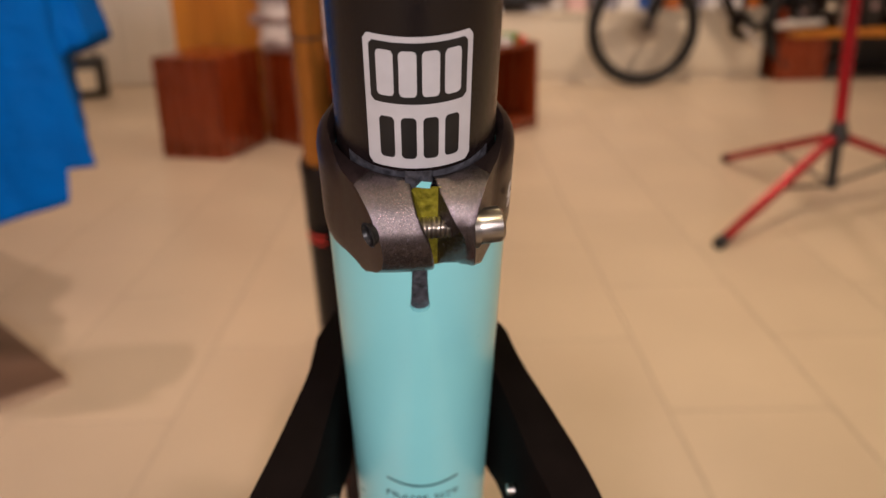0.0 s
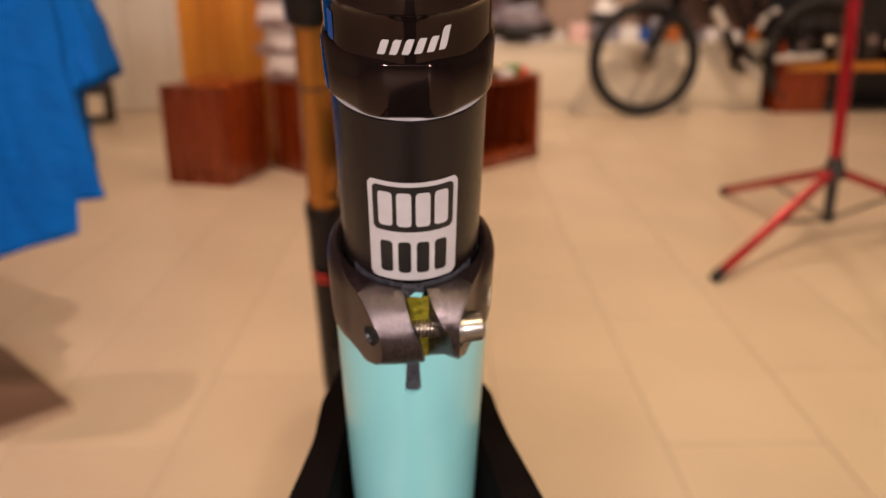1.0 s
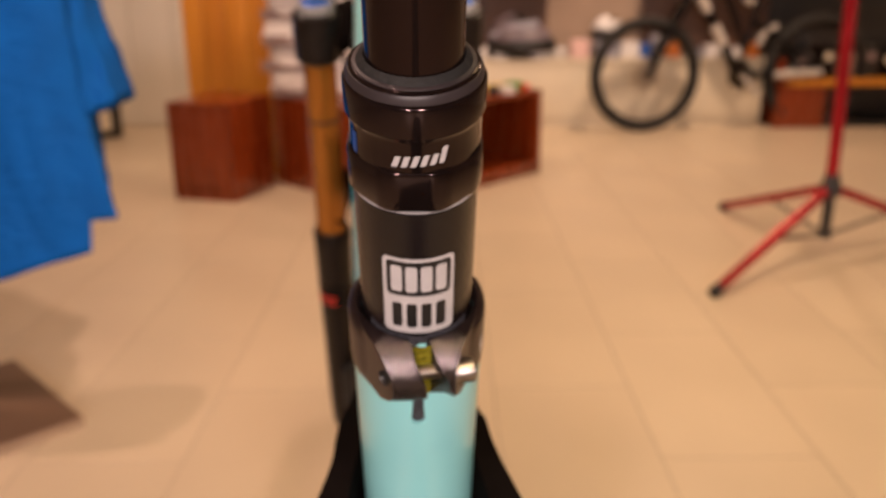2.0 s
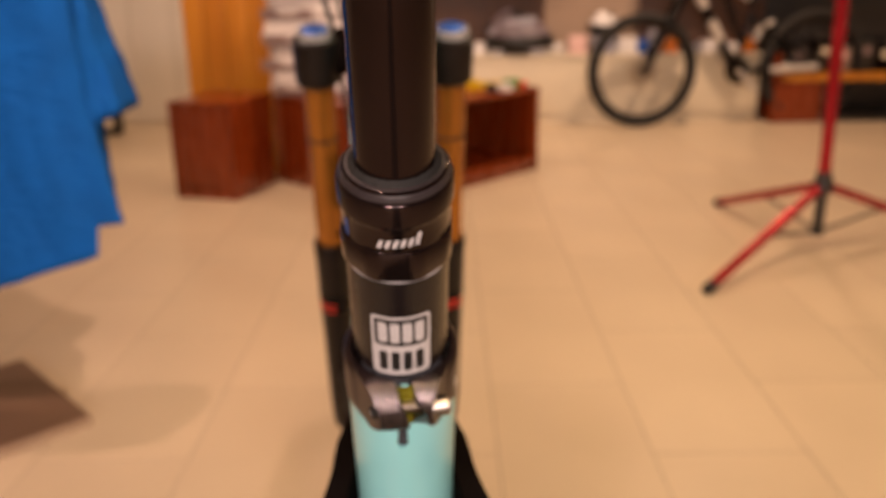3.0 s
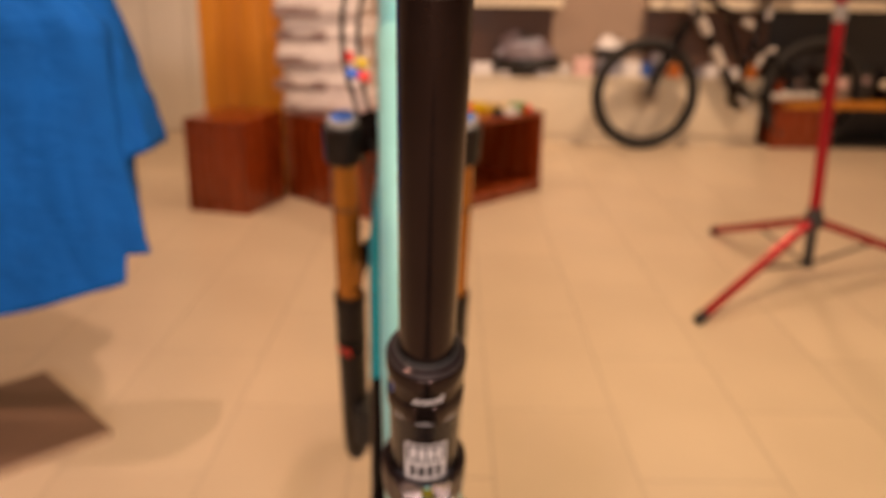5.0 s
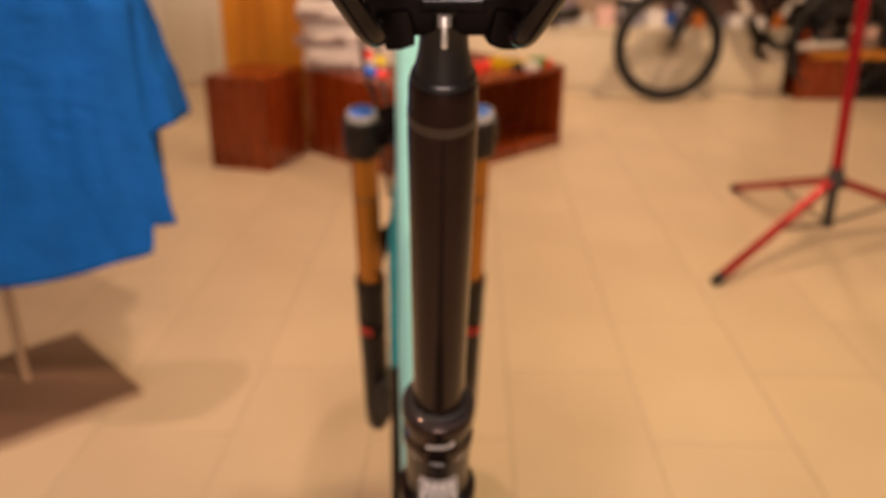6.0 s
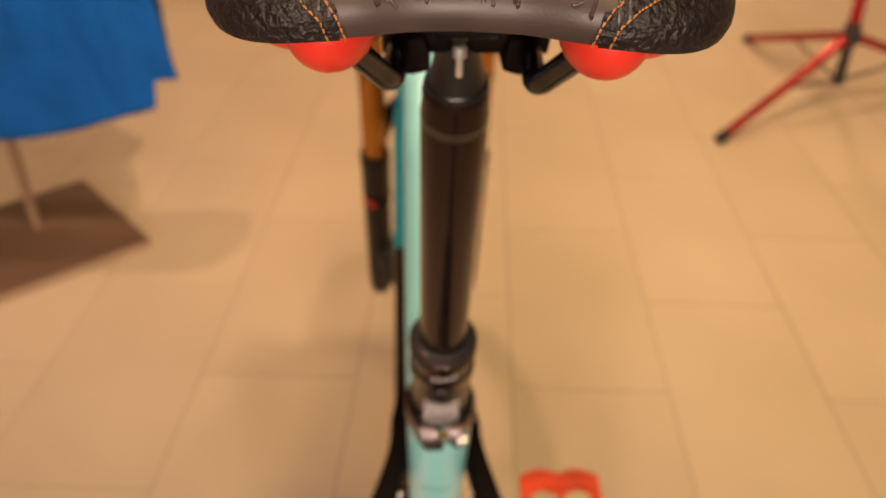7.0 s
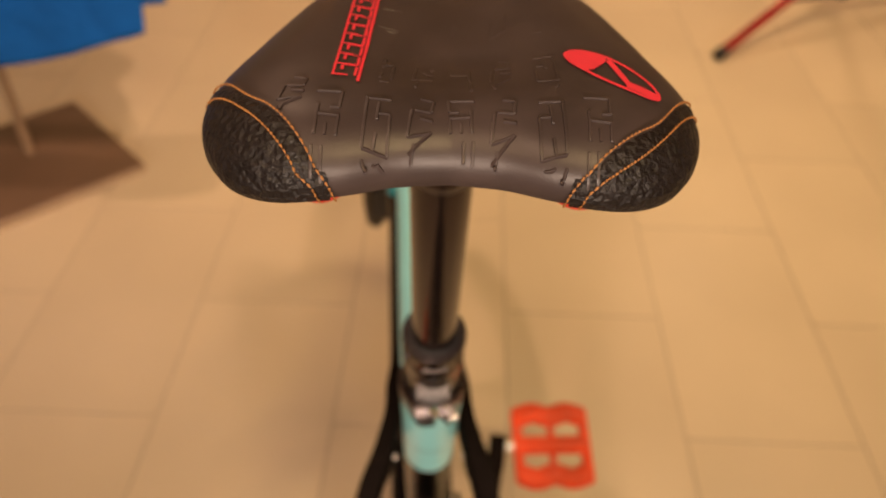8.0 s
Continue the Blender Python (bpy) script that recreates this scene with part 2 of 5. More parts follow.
def sweep(points, radii, n=16, squash=1.0, up=(0, 0, 1), cap=True, bm=None, closed=False, power=2.0, section=None):
    """A tube along points. radii: one per point, or pairs (across, upright). section: corners in place of the round."""
    bm = bm or bmesh.new()
    pts = [Vector(p) for p in points]
    rows = []
    for i, p in enumerate(pts):
        if closed:
            d = pts[(i + 1) % len(pts)] - pts[i - 1]
        else:
            d = pts[min(i + 1, len(pts) - 1)] - pts[max(i - 1, 0)]
        d.normalize()
        side = d.cross(Vector(up))
        if side.length < 1e-4:
            side = d.cross(Vector((1, 0, 0)))
        side.normalize()
        top = side.cross(d)
        r = radii[i] if isinstance(radii, (list, tuple)) else radii
        ra, rb = r if isinstance(r, (list, tuple)) else (r, r * squash)
        row = []
        for k in range(len(section) if section else n):
            if section:
                row.append(p + side * (ra * section[k][0]) + top * (rb * section[k][1]))
                continue
            t = 2 * math.pi * k / n
            c, s_ = math.cos(t), math.sin(t)
            c = math.copysign(abs(c) ** (2 / power), c)
            s_ = math.copysign(abs(s_) ** (2 / power), s_)
            row.append(p + side * (ra * c) + top * (rb * s_))
        rows.append(row)
    grid(bm, rows, closed_u=True, closed_v=closed, cap=cap and not closed)
    return bm


def smooth_line(points, steps=8):
    """Catmull-Rom line through the points (any number of values each)."""
    P = [np.array(p, float) for p in points]
    out = []
    for i in range(len(P) - 1):
        p0, p1, p2, p3 = P[max(i - 1, 0)], P[i], P[i + 1], P[min(i + 2, len(P) - 1)]
        for k in range(steps):
            t = k / steps
            out.append(0.5 * (2 * p1 + (p2 - p0) * t + (2 * p0 - 5 * p1 + 4 * p2 - p3) * t * t + (3 * p1 - p0 - 3 * p2 + p3) * t ** 3))
    out.append(P[-1])
    return out


def box(size, m=Matrix(), bevel=0.003, bm=None, seg=2):
    b2 = bmesh.new()
    bmesh.ops.create_cube(b2, size=1.0)
    bmesh.ops.scale(b2, vec=size, verts=b2.verts)
    if bevel:
        bmesh.ops.bevel(b2, geom=b2.edges[:], offset=min(bevel, min(size) * 0.45), segments=seg, affect="EDGES", profile=0.7)
    bmesh.ops.transform(b2, matrix=m, verts=b2.verts)
    if bm is None:
        return b2
    me = bpy.data.meshes.new("tmp")
    b2.to_mesh(me)
    b2.free()
    bm.from_mesh(me)
    bpy.data.meshes.remove(me)
    return bm


def rod(a, b, r, n=16, bm=None, r2=None):
    return sweep([a, b], [r, r2 if r2 else r], n=n, bm=bm)


def T(x, y, z):
    return Matrix.Translation((x, y, z))


def R(deg, axis):
    return Matrix.Rotation(radians(deg), 4, axis)


# ---- the room ----
X0, X1, Y0, Y1, TOP = -2.75, 3.45, -4.6, 5.9, 3.05
floor = tagged(part("floor", box((X1 - X0 + 0.4, Y1 - Y0 + 0.4, 0.12), T((X0 + X1) / 2, (Y0 + Y1) / 2, -0.0614), 0), M_GROUT, smooth=False), "cream rectangular floor tiles with thin grey joints", "floor", kind="structure")
tagged(part("ceiling", box((X1 - X0 + 0.4, Y1 - Y0 + 0.4, 0.1), T((X0 + X1) / 2, (Y0 + Y1) / 2, TOP + 0.05), 0), M_CEIL, smooth=False), "plain grey painted shop ceiling", "ceiling", kind="structure")
for nm, sx, sy, cx, cy, mat_, lab in (("wall_north", X1 - X0, 0.15, (X0 + X1) / 2, Y1 + 0.075, M_WALL, "cream painted wall behind the display platform"), ("wall_south", X1 - X0, 0.15, (X0 + X1) / 2, Y0 - 0.075, M_BROWN, "plain taupe painted wall"), ("wall_west", 0.15, Y1 - Y0 + 0.3, X0 - 0.075, (Y0 + Y1) / 2, M_WALL, "plain cream painted side wall"), ("wall_east", 0.15, Y1 - Y0 + 0.3, X1 + 0.075, (Y0 + Y1) / 2, M_WALL, "plain cream painted side wall")):
    tagged(part(nm, box((sx, sy, TOP), T(cx, cy, TOP / 2), 0), mat_, smooth=False), lab, "wall", kind="structure")

# ---- the bicycle close at hand ----
TILT_POST = 23.5
bike = empty("mountain_bicycle", T(0.0075, 0.1757, 0) @ R(4.2, "Z"), "mint green full suspension mountain bicycle standing on the tiles", "bicycle")
POST = T(0, 0, 0.8768) @ R(TILT_POST, "X") @ R(-0.4, "Y")  # z runs up the seat post, -y faces back


def on_post(h, deg, r):
    """A place on the round of the post: height along it, degrees to the right of straight back, radius."""
    t = radians(deg)
    return POST @ Vector((r * math.sin(t), -r * math.cos(t), h))


def rounded(x0, x1, h0, h1, c, n=5):
    out = []
    for cx, cy, a0 in ((x1 - c, h1 - c, 0), (x0 + c, h1 - c, 90), (x0 + c, h0 + c, 180), (x1 - c, h0 + c, 270)):
        for k in range(n + 1):
            t = radians(a0 + 90 * k / n)
            out.append((cx + c * math.cos(t), cy + c * math.sin(t)))
    return out


def strip_patch(bm, outline, r, thick, steps=24):
    """Lays a flat outline (x, h) round the post as upright slices, so that it follows the curve."""
    xs = [p[0] for p in outline]
    x0, x1 = min(xs), max(xs)
    n = len(outline)

    def span(x):
        hs = []
        for i in range(n):
            (xa, ha), (xb, hb) = outline[i], outline[(i + 1) % n]
            if (xa - x) * (xb - x) <= 0 and abs(xa - xb) > 1e-9:
                hs.append(ha + (hb - ha) * (x - xa) / (xb - xa))
        return min(hs), max(hs)

    prev = None
    for k in range(steps + 1):
        x = x0 + (x1 - x0) * (k / steps * 0.9998 + 0.0001)
        lo, hi = span(x)
        now = (bm.verts.new(on_post(lo, math.degrees(x / r), r + thick)), bm.verts.new(on_post(hi, math.degrees(x / r), r + thick)))
        if prev:
            bm.faces.new((prev[0], now[0], now[1], prev[1]))
        prev = now


# seat tube with its slot
R_TUBE, R_BODY, R_STAN = 0.0208, 0.0171, 0.0124
SLOT_W, SLOT_END = 0.0020, -0.0540


def slot_taper(h):
    """The slot widens into its rounded end."""
    return float(np.interp(-h, (0.045, -SLOT_END - 0.003, -SLOT_END), (0.86, 0.98, 1.12)))


def seat_tube():
    bm = bmesh.new()
    half = math.degrees(SLOT_W / R_TUBE)
    rows_h = [-0.024, -0.045, SLOT_END + 0.003, SLOT_END, -0.1, -0.15, -0.205]
    angs = [half + (360 - 2 * half) * k / 64 for k in range(65)]
    rows = []
    for h in rows_h:
        lip = half * slot_taper(h)
        rows.append([on_post(h, lip + (360 - 2 * lip) * k / 64, R_TUBE) for k in range(65)])
    grid(bm, rows)
    wide = slot_taper(SLOT_END)
    inner = [wide * (-half + 2 * half * k / 10) for k in range(11)]
    rows = []
    for f in (0, 0.15, 0.4, 0.7, 1):
        row = []
        for t in inner:
            x = radians(t) * R_TUBE / wide
            top = SLOT_END - math.sqrt(max(0, SLOT_W ** 2 - x * x)) * 0.9
            row.append(on_post(top + (-0.205 - top) * f, t, R_TUBE))
        rows.append(row)
    grid(bm, rows)
    grid(bm, [[on_post(-0.024, t, R_TUBE) for t in angs], [on_post(-0.024, t, R_BODY + 0.0004) for t in angs]])
    return bm


tube = part("seat_tube", seat_tube(), M_MINT, bike, "mint green painted seat tube")
tube.matrix_local = POST @ R(-1.8, "Z") @ POST.inverted()


def slot_rim():
    bm = bmesh.new()
    edge = [(-SLOT_W, -0.0405), (-SLOT_W, -0.045), (-SLOT_W, SLOT_END + 0.003), (-SLOT_W, SLOT_END)]
    edge += [(-SLOT_W * math.cos(radians(a)), SLOT_END - 0.9 * SLOT_W * math.sin(radians(a))) for a in range(15, 180, 15)]
    edge += [(SLOT_W, SLOT_END), (SLOT_W, SLOT_END + 0.003), (SLOT_W, -0.045), (SLOT_W, -0.0405)]
    rows = []
    for r, k in ((R_TUBE + 0.00010, 1.05), (R_TUBE + 0.00010, 1.0), (R_TUBE - 0.0012, 0.99)):
        rows.append([on_post(SLOT_END + (h - SLOT_END) * (k if h < SLOT_END else 1), math.degrees(x * k * slot_taper(h) / R_TUBE), r) for x, h in edge])
    grid(bm, rows)
    return bm


part("slot_rim", slot_rim(), M_MINT, tube, "mint painted lip of the slot")
sl = bmesh.new()
strip_patch(sl, [(-0.0026, -0.060), (0.0026, -0.060), (0.0026, -0.016), (-0.0026, -0.016)], R_TUBE - 0.0010, 0)
part("slot_sleeve", sl, M_SCUFF, tube, "scuffed grey post seen in the slot")

# size mark printed on the tube
pm = bmesh.new()
mark = [(0.0105 * k / 8, -0.1292 - 0.0016 * math.cos(math.pi / 2 * k / 8)) for k in range(-8, 9)]
grid(pm, [[on_post(h + d, math.degrees(x / R_TUBE), R_TUBE + 0.0001) for x, h in mark] for d in (-0.0005, 0.0005)])
part("printed_line", pm, M_TEALINK, tube, "thin dark printed curve")


def words_on_tube(text, h, size, name, mat_, parent, r):
    """Built-in font, wrapped round the tube."""
    cu = bpy.data.curves.new(name, "FONT")
    cu.body, cu.size, cu.align_x = text, size, "CENTER"
    tmp = bpy.data.objects.new(name, cu)
    scene.collection.objects.link(tmp)
    me = bpy.data.meshes.new_from_object(tmp.evaluated_get(bpy.context.evaluated_depsgraph_get()))
    bpy.data.objects.remove(tmp)
    bpy.data.curves.remove(cu)
    bm = bmesh.new()
    bm.from_mesh(me)
    bpy.data.meshes.remove(me)
    for v in bm.verts:
        v.co = on_post(h + v.co.y, math.degrees(v.co.x / r), r + 0.0001)
    return part(name, bm, mat_, parent, "small dark printed words", smooth=False)


words_on_tube("FRAME SIZE", -0.1390, 0.0044, "printed_words", M_TEALINK, tube, R_TUBE)

# lower seat tube, top tube, down tube, head tube
part("lower_seat_tube", lathe([(-0.56, 0.021), (-0.3, 0.0212), (-0.2052, 0.0212), (-0.204, 0.0195)], POST), M_BLACK, bike, "black lower seat tube")
tt = [(0, 0.050, 0.802), (0, 0.12, 0.835), (0, 0.30, 0.915), (0, 0.48, 0.985), (0, 0.60, 1.025)]
part("top_tube", sweep(smooth_line(tt, 5), [(0.020 + 0.010 * k / 20, 0.019 + 0.004 * k / 20) for k in range(21)], n=24, power=2.6), M_MINT, bike, "mint green top tube")
dt1 = [(0, 0.635, 0.955), (0, 0.58, 0.85), (0, 0.515, 0.72), (0, 0.485, 0.66)]
part("down_tube", sweep(smooth_line(dt1, 5), [(0.018 + 0.022 * min(1, k / 7), 0.026) for k in range(16)], n=24, power=2.6), M_TEAL, bike, "deep teal upper down tube")
dt2 = [(0, 0.485, 0.66), (0, 0.42, 0.55), (0, 0.32, 0.40), (0, 0.225, 0.31)]
part("lower_down_tube", sweep(smooth_line(dt2, 5), [(0.039, 0.0278)] * 16, n=24, power=2.6), M_BLACK, bike, "black lower down tube")
FORK_TILT = 18.0
part("head_tube", rod((0, 0.655, 0.945), (0, 0.612, 1.075), 0.029, 32, r2=0.027), M_MINT, bike, "mint green head tube")
part("bottom_bracket_shell", rod((-0.04, 0.215, 0.305), (0.04, 0.215, 0.305), 0.032, 24), M_BLACK, bike)

# rocker arms run back either side of the seat tube, then the stays drop to the rear axle
FLAT = [(1, -0.8), (1, 0.75), (0.75, 1), (-0.75, 1), (-1, 0.75), (-1, -0.8), (-0.7, -1), (0.7, -1)]
for sgn in (-1, 1):
    ln = [(sgn * 0.0200, 0.165, 0.732), (sgn * 0.0262, 0.092, 0.748), (sgn * 0.0281, 0.058, 0.754), (sgn * 0.0340 - 0.0004, 0.026, 0.750), (sgn * 0.0412 - 0.0015, 0.007, 0.740), (sgn * 0.0496 - 0.0032, -0.020, 0.711), (sgn * 0.0585 - 0.0049, -0.070, 0.640), (sgn * 0.0810, -0.205, 0.385)]
    part("seat_stay", sweep(smooth_line(ln, 6), [(0.0060, 0.024)] * 14 + [(0.0060 + 0.0004 * k, 0.024) for k in range(6)] + [(0.0080, 0.024 - 0.0005 * k) for k in range(23)], up=(0, -0.5, 0.86), section=FLAT), M_SATIN, bike, "black rear stay")
    cl = [(sgn * 0.035, 0.19, 0.315), (sgn * 0.055, 0.05, 0.335), (sgn * 0.068, -0.205, 0.372)]
    part("chain_stay", sweep(smooth_line(cl, 6), [(0.009, 0.015)] * 13, n=16, power=3), M_SATIN, bike)
    part("link_bolt", rod((sgn * 0.0240, 0.027, 0.750), (sgn * 0.0290, 0.027, 0.750), 0.0016, 16), M_STEEL, bike, "bright link bolt")

part("shock_link", box((0.056, 0.028, 0.13), T(0, 0.118, 0.700) @ R(TILT_POST, "X"), 0.008), M_BLACK, bike, "gloss black link body ahead of the seat tube")

# seat clamp
R_CLAMP = 0.0214


# lug outline: (height, how far it stands out) ; flanks are flat planes
LUG = [(-0.0188, 0.0190), (-0.0199, 0.0212), (-0.0213, 0.0233), (-0.0231, 0.0253), (-0.0254, 0.0269), (-0.0280, 0.0279), (-0.0312, 0.0282), (-0.0345, 0.0276), (-0.0372, 0.0258), (-0.0393, 0.0232), (-0.0410, 0.0212)]
RING = [(-0.0182, 0.0189), (-0.0190, 0.0203), (-0.0204, 0.0212), (-0.0223, 0.0215), (-0.0250, 0.0215), (-0.0285, 0.0215), (-0.0325, 0.0215), (-0.0365, 0.0215), (-0.0395, 0.0215), (-0.0425, 0.0213), (-0.0440, 0.0208)]
FX, FO = 0.897, 0.442


def clamp_band():
    """The ring, split at the back, swelling there into a rounded lug on either side of the split, with flat flanks."""
    bm = bmesh.new()
    rows = []
    for k, ((hl, o), (hr, rr)) in enumerate(zip(LUG, RING)):
        crease = math.degrees(math.atan2((0.0206 - FO * o) / FX, o))
        g0 = 5.2
        half = [g0, g0 + 0.5] + [g0 + 0.5 + (crease - 0.5 - g0 - 0.5) * q / 8 for q in range(1, 8)] + [crease - 0.5, crease, crease + 0.6] + [crease + 0.6 + (76 - crease) * q / 14 for q in range(1, 15)]
        row = []
        for side_, seq in ((1, half), (0, [77 + 206 * q / 30 for q in range(31)]), (-1, half[::-1])):
            for t in seq:
                tr = radians(t)
                back = side_ != 0
                r = rr
                hh = hr
                if back:
                    flank = (0.0210 if side_ < 0 else 0.0202) / (FX * math.sin(tr) + FO * math.cos(tr))
                    lug_r = min(o / math.cos(tr), flank)
                    w = max(0.0, min(1.0, (76 - t) / 40))
                    w = w * w * (3 - 2 * w)
                    u = max(0.0, min(1.0, (t - 46) / 30))
                    u = u * u * (3 - 2 * u)
                    r = max(rr, lug_r) * (1 - u) + rr * u
                    if lug_r < rr:
                        r = rr * (1 - w) + max(lug_r, min(rr, o)) * w
                    hh = hl * w + hr * (1 - w)
                    if t < g0 + 0.2:
                        r -= 0.0004
                    edge_ = np.interp(-hl, (0.019, 0.0285, 0.041), (-3.0, 6.5, 9.5) if side_ < 0 else (1.5, 10.5, 12.5))
                    ang = side_ * t + edge_ * max(0.0, min(1.0, 1 - (t - g0) / 15))
                else:
                    ang = t
                row.append(on_post(hh, ang, r))
        rows.append(row)
    n_ = len(rows[0])
    dirs = []
    for q in range(n_):
        v = POST.inverted() @ Vector(rows[0][q])
        dirs.append(math.degrees(math.atan2(v.x, -v.y)))
    rows.append([on_post(-0.0412, t, 0.0204) for t in dirs])
    rows.append([on_post(-0.0212, t, R_BODY + 0.0003) for t in dirs])
    rows.append([on_post(-0.0192, t, R_BODY + 0.0007) for t in dirs])
    vs = grid(bm, rows, closed_v=True)
    smooth_side = {v for r in vs for v in r[11:n_ - 11]}
    for face in bm.faces:
        face.material_index = 1 if all(v in smooth_side for v in face.verts) else 0
    bm.faces.new([r[0] for r in vs])
    bm.faces.new([r[-1] for r in vs])
    return bm


clamp = part("seat_clamp", clamp_band(), M_BLAST, bike, "blasted black seat clamp with a loose bolt")
clamp.data.materials.append(M_FLANK)
clamp.matrix_local = POST @ R(1.5, "Z") @ POST.inverted()
HB, OB = -0.0285, 0.0222
HOLE = POST @ T(-0.0108, -0.0259, -0.0260) @ R(-63.8, "Z") @ R(90, "X") @ T(0, 0, 0.0007) @ Matrix.Scale(1.25, 4)
part("thread_hole", lathe([(0.0002, 0.0022), (0.0004, 0.0020), (-0.0004, 0.0018), (-0.0002, 0.0016), (-0.0009, 0.0016), (-0.0008, 0.0013), (-0.0012, 0.0001)], HOLE, 24, cap=False), M_INK, clamp, "dark threaded hole")
BOLT = POST @ T(0.0100, -OB - 0.0012, HB + 0.0002) @ R(7, "Z") @ R(92, "Y") @ Matrix.Scale(1.20, 4)
bolt = part("clamp_bolt", lathe([(0.0, 0.0020), (0.0, 0.0030), (0.0004, 0.0031), (0.0042, 0.0031), (0.0047, 0.0027), (0.0047, 0.0017), (0.0030, 0.0015), (0.0030, 0.0001)], BOLT, 32, cap=False), M_STEEL, clamp, "bright steel socket bolt head")
part("bolt_washer", lathe([(-0.0008, 0.0024), (-0.0008, 0.0037), (0.0002, 0.0037), (0.0003, 0.0024)], BOLT, 28, cap=False), M_STEEL, bolt)
th = []
for k in range(29):
    th.append((-0.006 + 0.0125 * k / 28, 0.0021 + (0.0003 if k % 2 else -0.0001)))
part("bolt_thread", lathe(th, POST @ T(0.0032, -OB, HB - 0.0004) @ R(90, "Y"), 24), M_STEEL, bolt, "bright bolt thread between the lugs")
gp = bmesh.new()
strip_patch(gp, [(-0.0036, -0.0408), (0.0100, -0.0408), (0.0100, -0.0214), (0.0020, -0.0192), (-0.0022, -0.0192), (-0.0036, -0.0214)], 0.0209, 0)
part("greased_gap", gp, M_OLIVE, clamp, "olive greased metal in the split")
pe = bmesh.new()
strip_patch(pe, [(-0.0018, -0.0190), (0.0012, -0.0196), (0.0014, -0.0180), (-0.0006, -0.0176)], 0.0210, 0, steps=8)
part("paint_edge", pe, M_MINT, clamp, "mint tube edge bare in the split")
cm = bmesh.new()
for x0_, h0_, dx, dh in ((0.0226, -0.0272, -0.0006, -0.0036), (0.0219, -0.0308, 0.0014, -0.0006), (0.0230, -0.0302, -0.0008, -0.0034)):
    strip_patch(cm, [(x0_, h0_), (x0_ + 0.0012, h0_), (x0_ + 0.0012 + dx, h0_ + dh), (x0_ + dx, h0_ + dh)], R_CLAMP + 0.0007, 0.0001, 4)
part("clamp_mark", cm, M_STICKER, clamp, "small pale printed mark")

# dropper seat post
post = part("post_sleeve", lathe([(-0.30, R_BODY), (0.0, R_BODY), (0.0268, R_BODY), (0.0277, 0.0160), (0.0284, 0.0160)], POST, 72), M_ANOD, bike, "black anodised dropper post sleeve")
def flats(profile, n_flat, flat_r, n=96):
    """A turned ring with wrench flats: a round of radius r cut by flats."""
    bm = bmesh.new()
    rows = []
    for hgt, r in profile:
        row = []
        for k in range(n):
            t = 360 * k / n
            off = (t + 180 / n_flat + 4) % (360 / n_flat) - 180 / n_flat
            row.append(on_post(hgt, t, min(r, (flat_r + r - 0.0183) / math.cos(radians(off)))))
        rows.append(row)
    grid(bm, rows, closed_u=True)
    return bm


part("post_ring", flats([(0.0280, 0.0165), (0.0280, 0.0177), (0.0286, 0.0182), (0.0294, 0.0185), (0.0399, 0.0185), (0.0405, 0.0181), (0.0409, 0.0175)], 8, 0.0176), M_COLLAR, post, "gloss black lower collar with wrench flats")
part("ring_line", lathe([(0.0276, 0.0160), (0.0276, 0.01745), (0.0282, 0.01745), (0.0282, 0.0160)], POST, 72), M_LINE, post, "thin pale line below the collar")
part("post_collar", lathe([(0.0398, 0.0168), (0.0401, 0.0174), (0.0445, 0.0174), (0.0490, 0.0174), (0.0502, 0.0176), (0.0510, 0.0183), (0.0586, 0.0183), (0.0594, 0.0179), (0.0598, 0.0172), (0.0612, 0.0170), (0.0624, 0.0164), (0.0628, 0.0155)], POST, 72), M_COLLAR, post, "gloss black upper collar")
part("collar_chamfer", lathe([(0.0594, 0.0170), (0.0598, 0.01755), (0.0613, 0.01728), (0.0620, 0.0168), (0.0621, 0.0160)], POST, 72), M_WIPER, post, "satin grey chamfer of the collar")
part("collar_line", lathe([(0.0619, 0.0155), (0.0621, 0.01624), (0.06228, 0.01630), (0.06245, 0.01622), (0.0625, 0.0157)], POST, 72), M_LINE, post, "thin bright line round the collar")
part("wiper_ring", lathe([(0.0622, 0.0158), (0.0629, 0.0156), (0.0632, 0.0150), (0.0632, 0.0146)], POST, 64), M_WIPER, post, "pale wiper ring")
part("wiper_seal", lathe([(0.0605, 0.0150), (0.0630, 0.0147), (0.0640, 0.0138), (0.0648, 0.0128), (0.0640, 0.0124)], POST, 64), M_RUBBER, post)
part("stanchion", lathe([(0.03, R_STAN), (0.16, R_STAN), (0.2352, R_STAN), (0.2375, 0.0121), (0.2450, 0.0119), (0.2478, 0.0115), (0.2490, 0.0110)], POST, 64), M_STANCH, bike, "polished black sliding post")
part("insertion_mark", lathe([(0.2312, R_STAN), (0.2312, R_STAN + 0.00006), (0.2352, R_STAN + 0.00006), (0.2352, R_STAN)], POST, 48), material("brown_grey_mark", (0.045, 0.030, 0.022), 0.3, spec=0.3), bike, "faint grey ring mark")

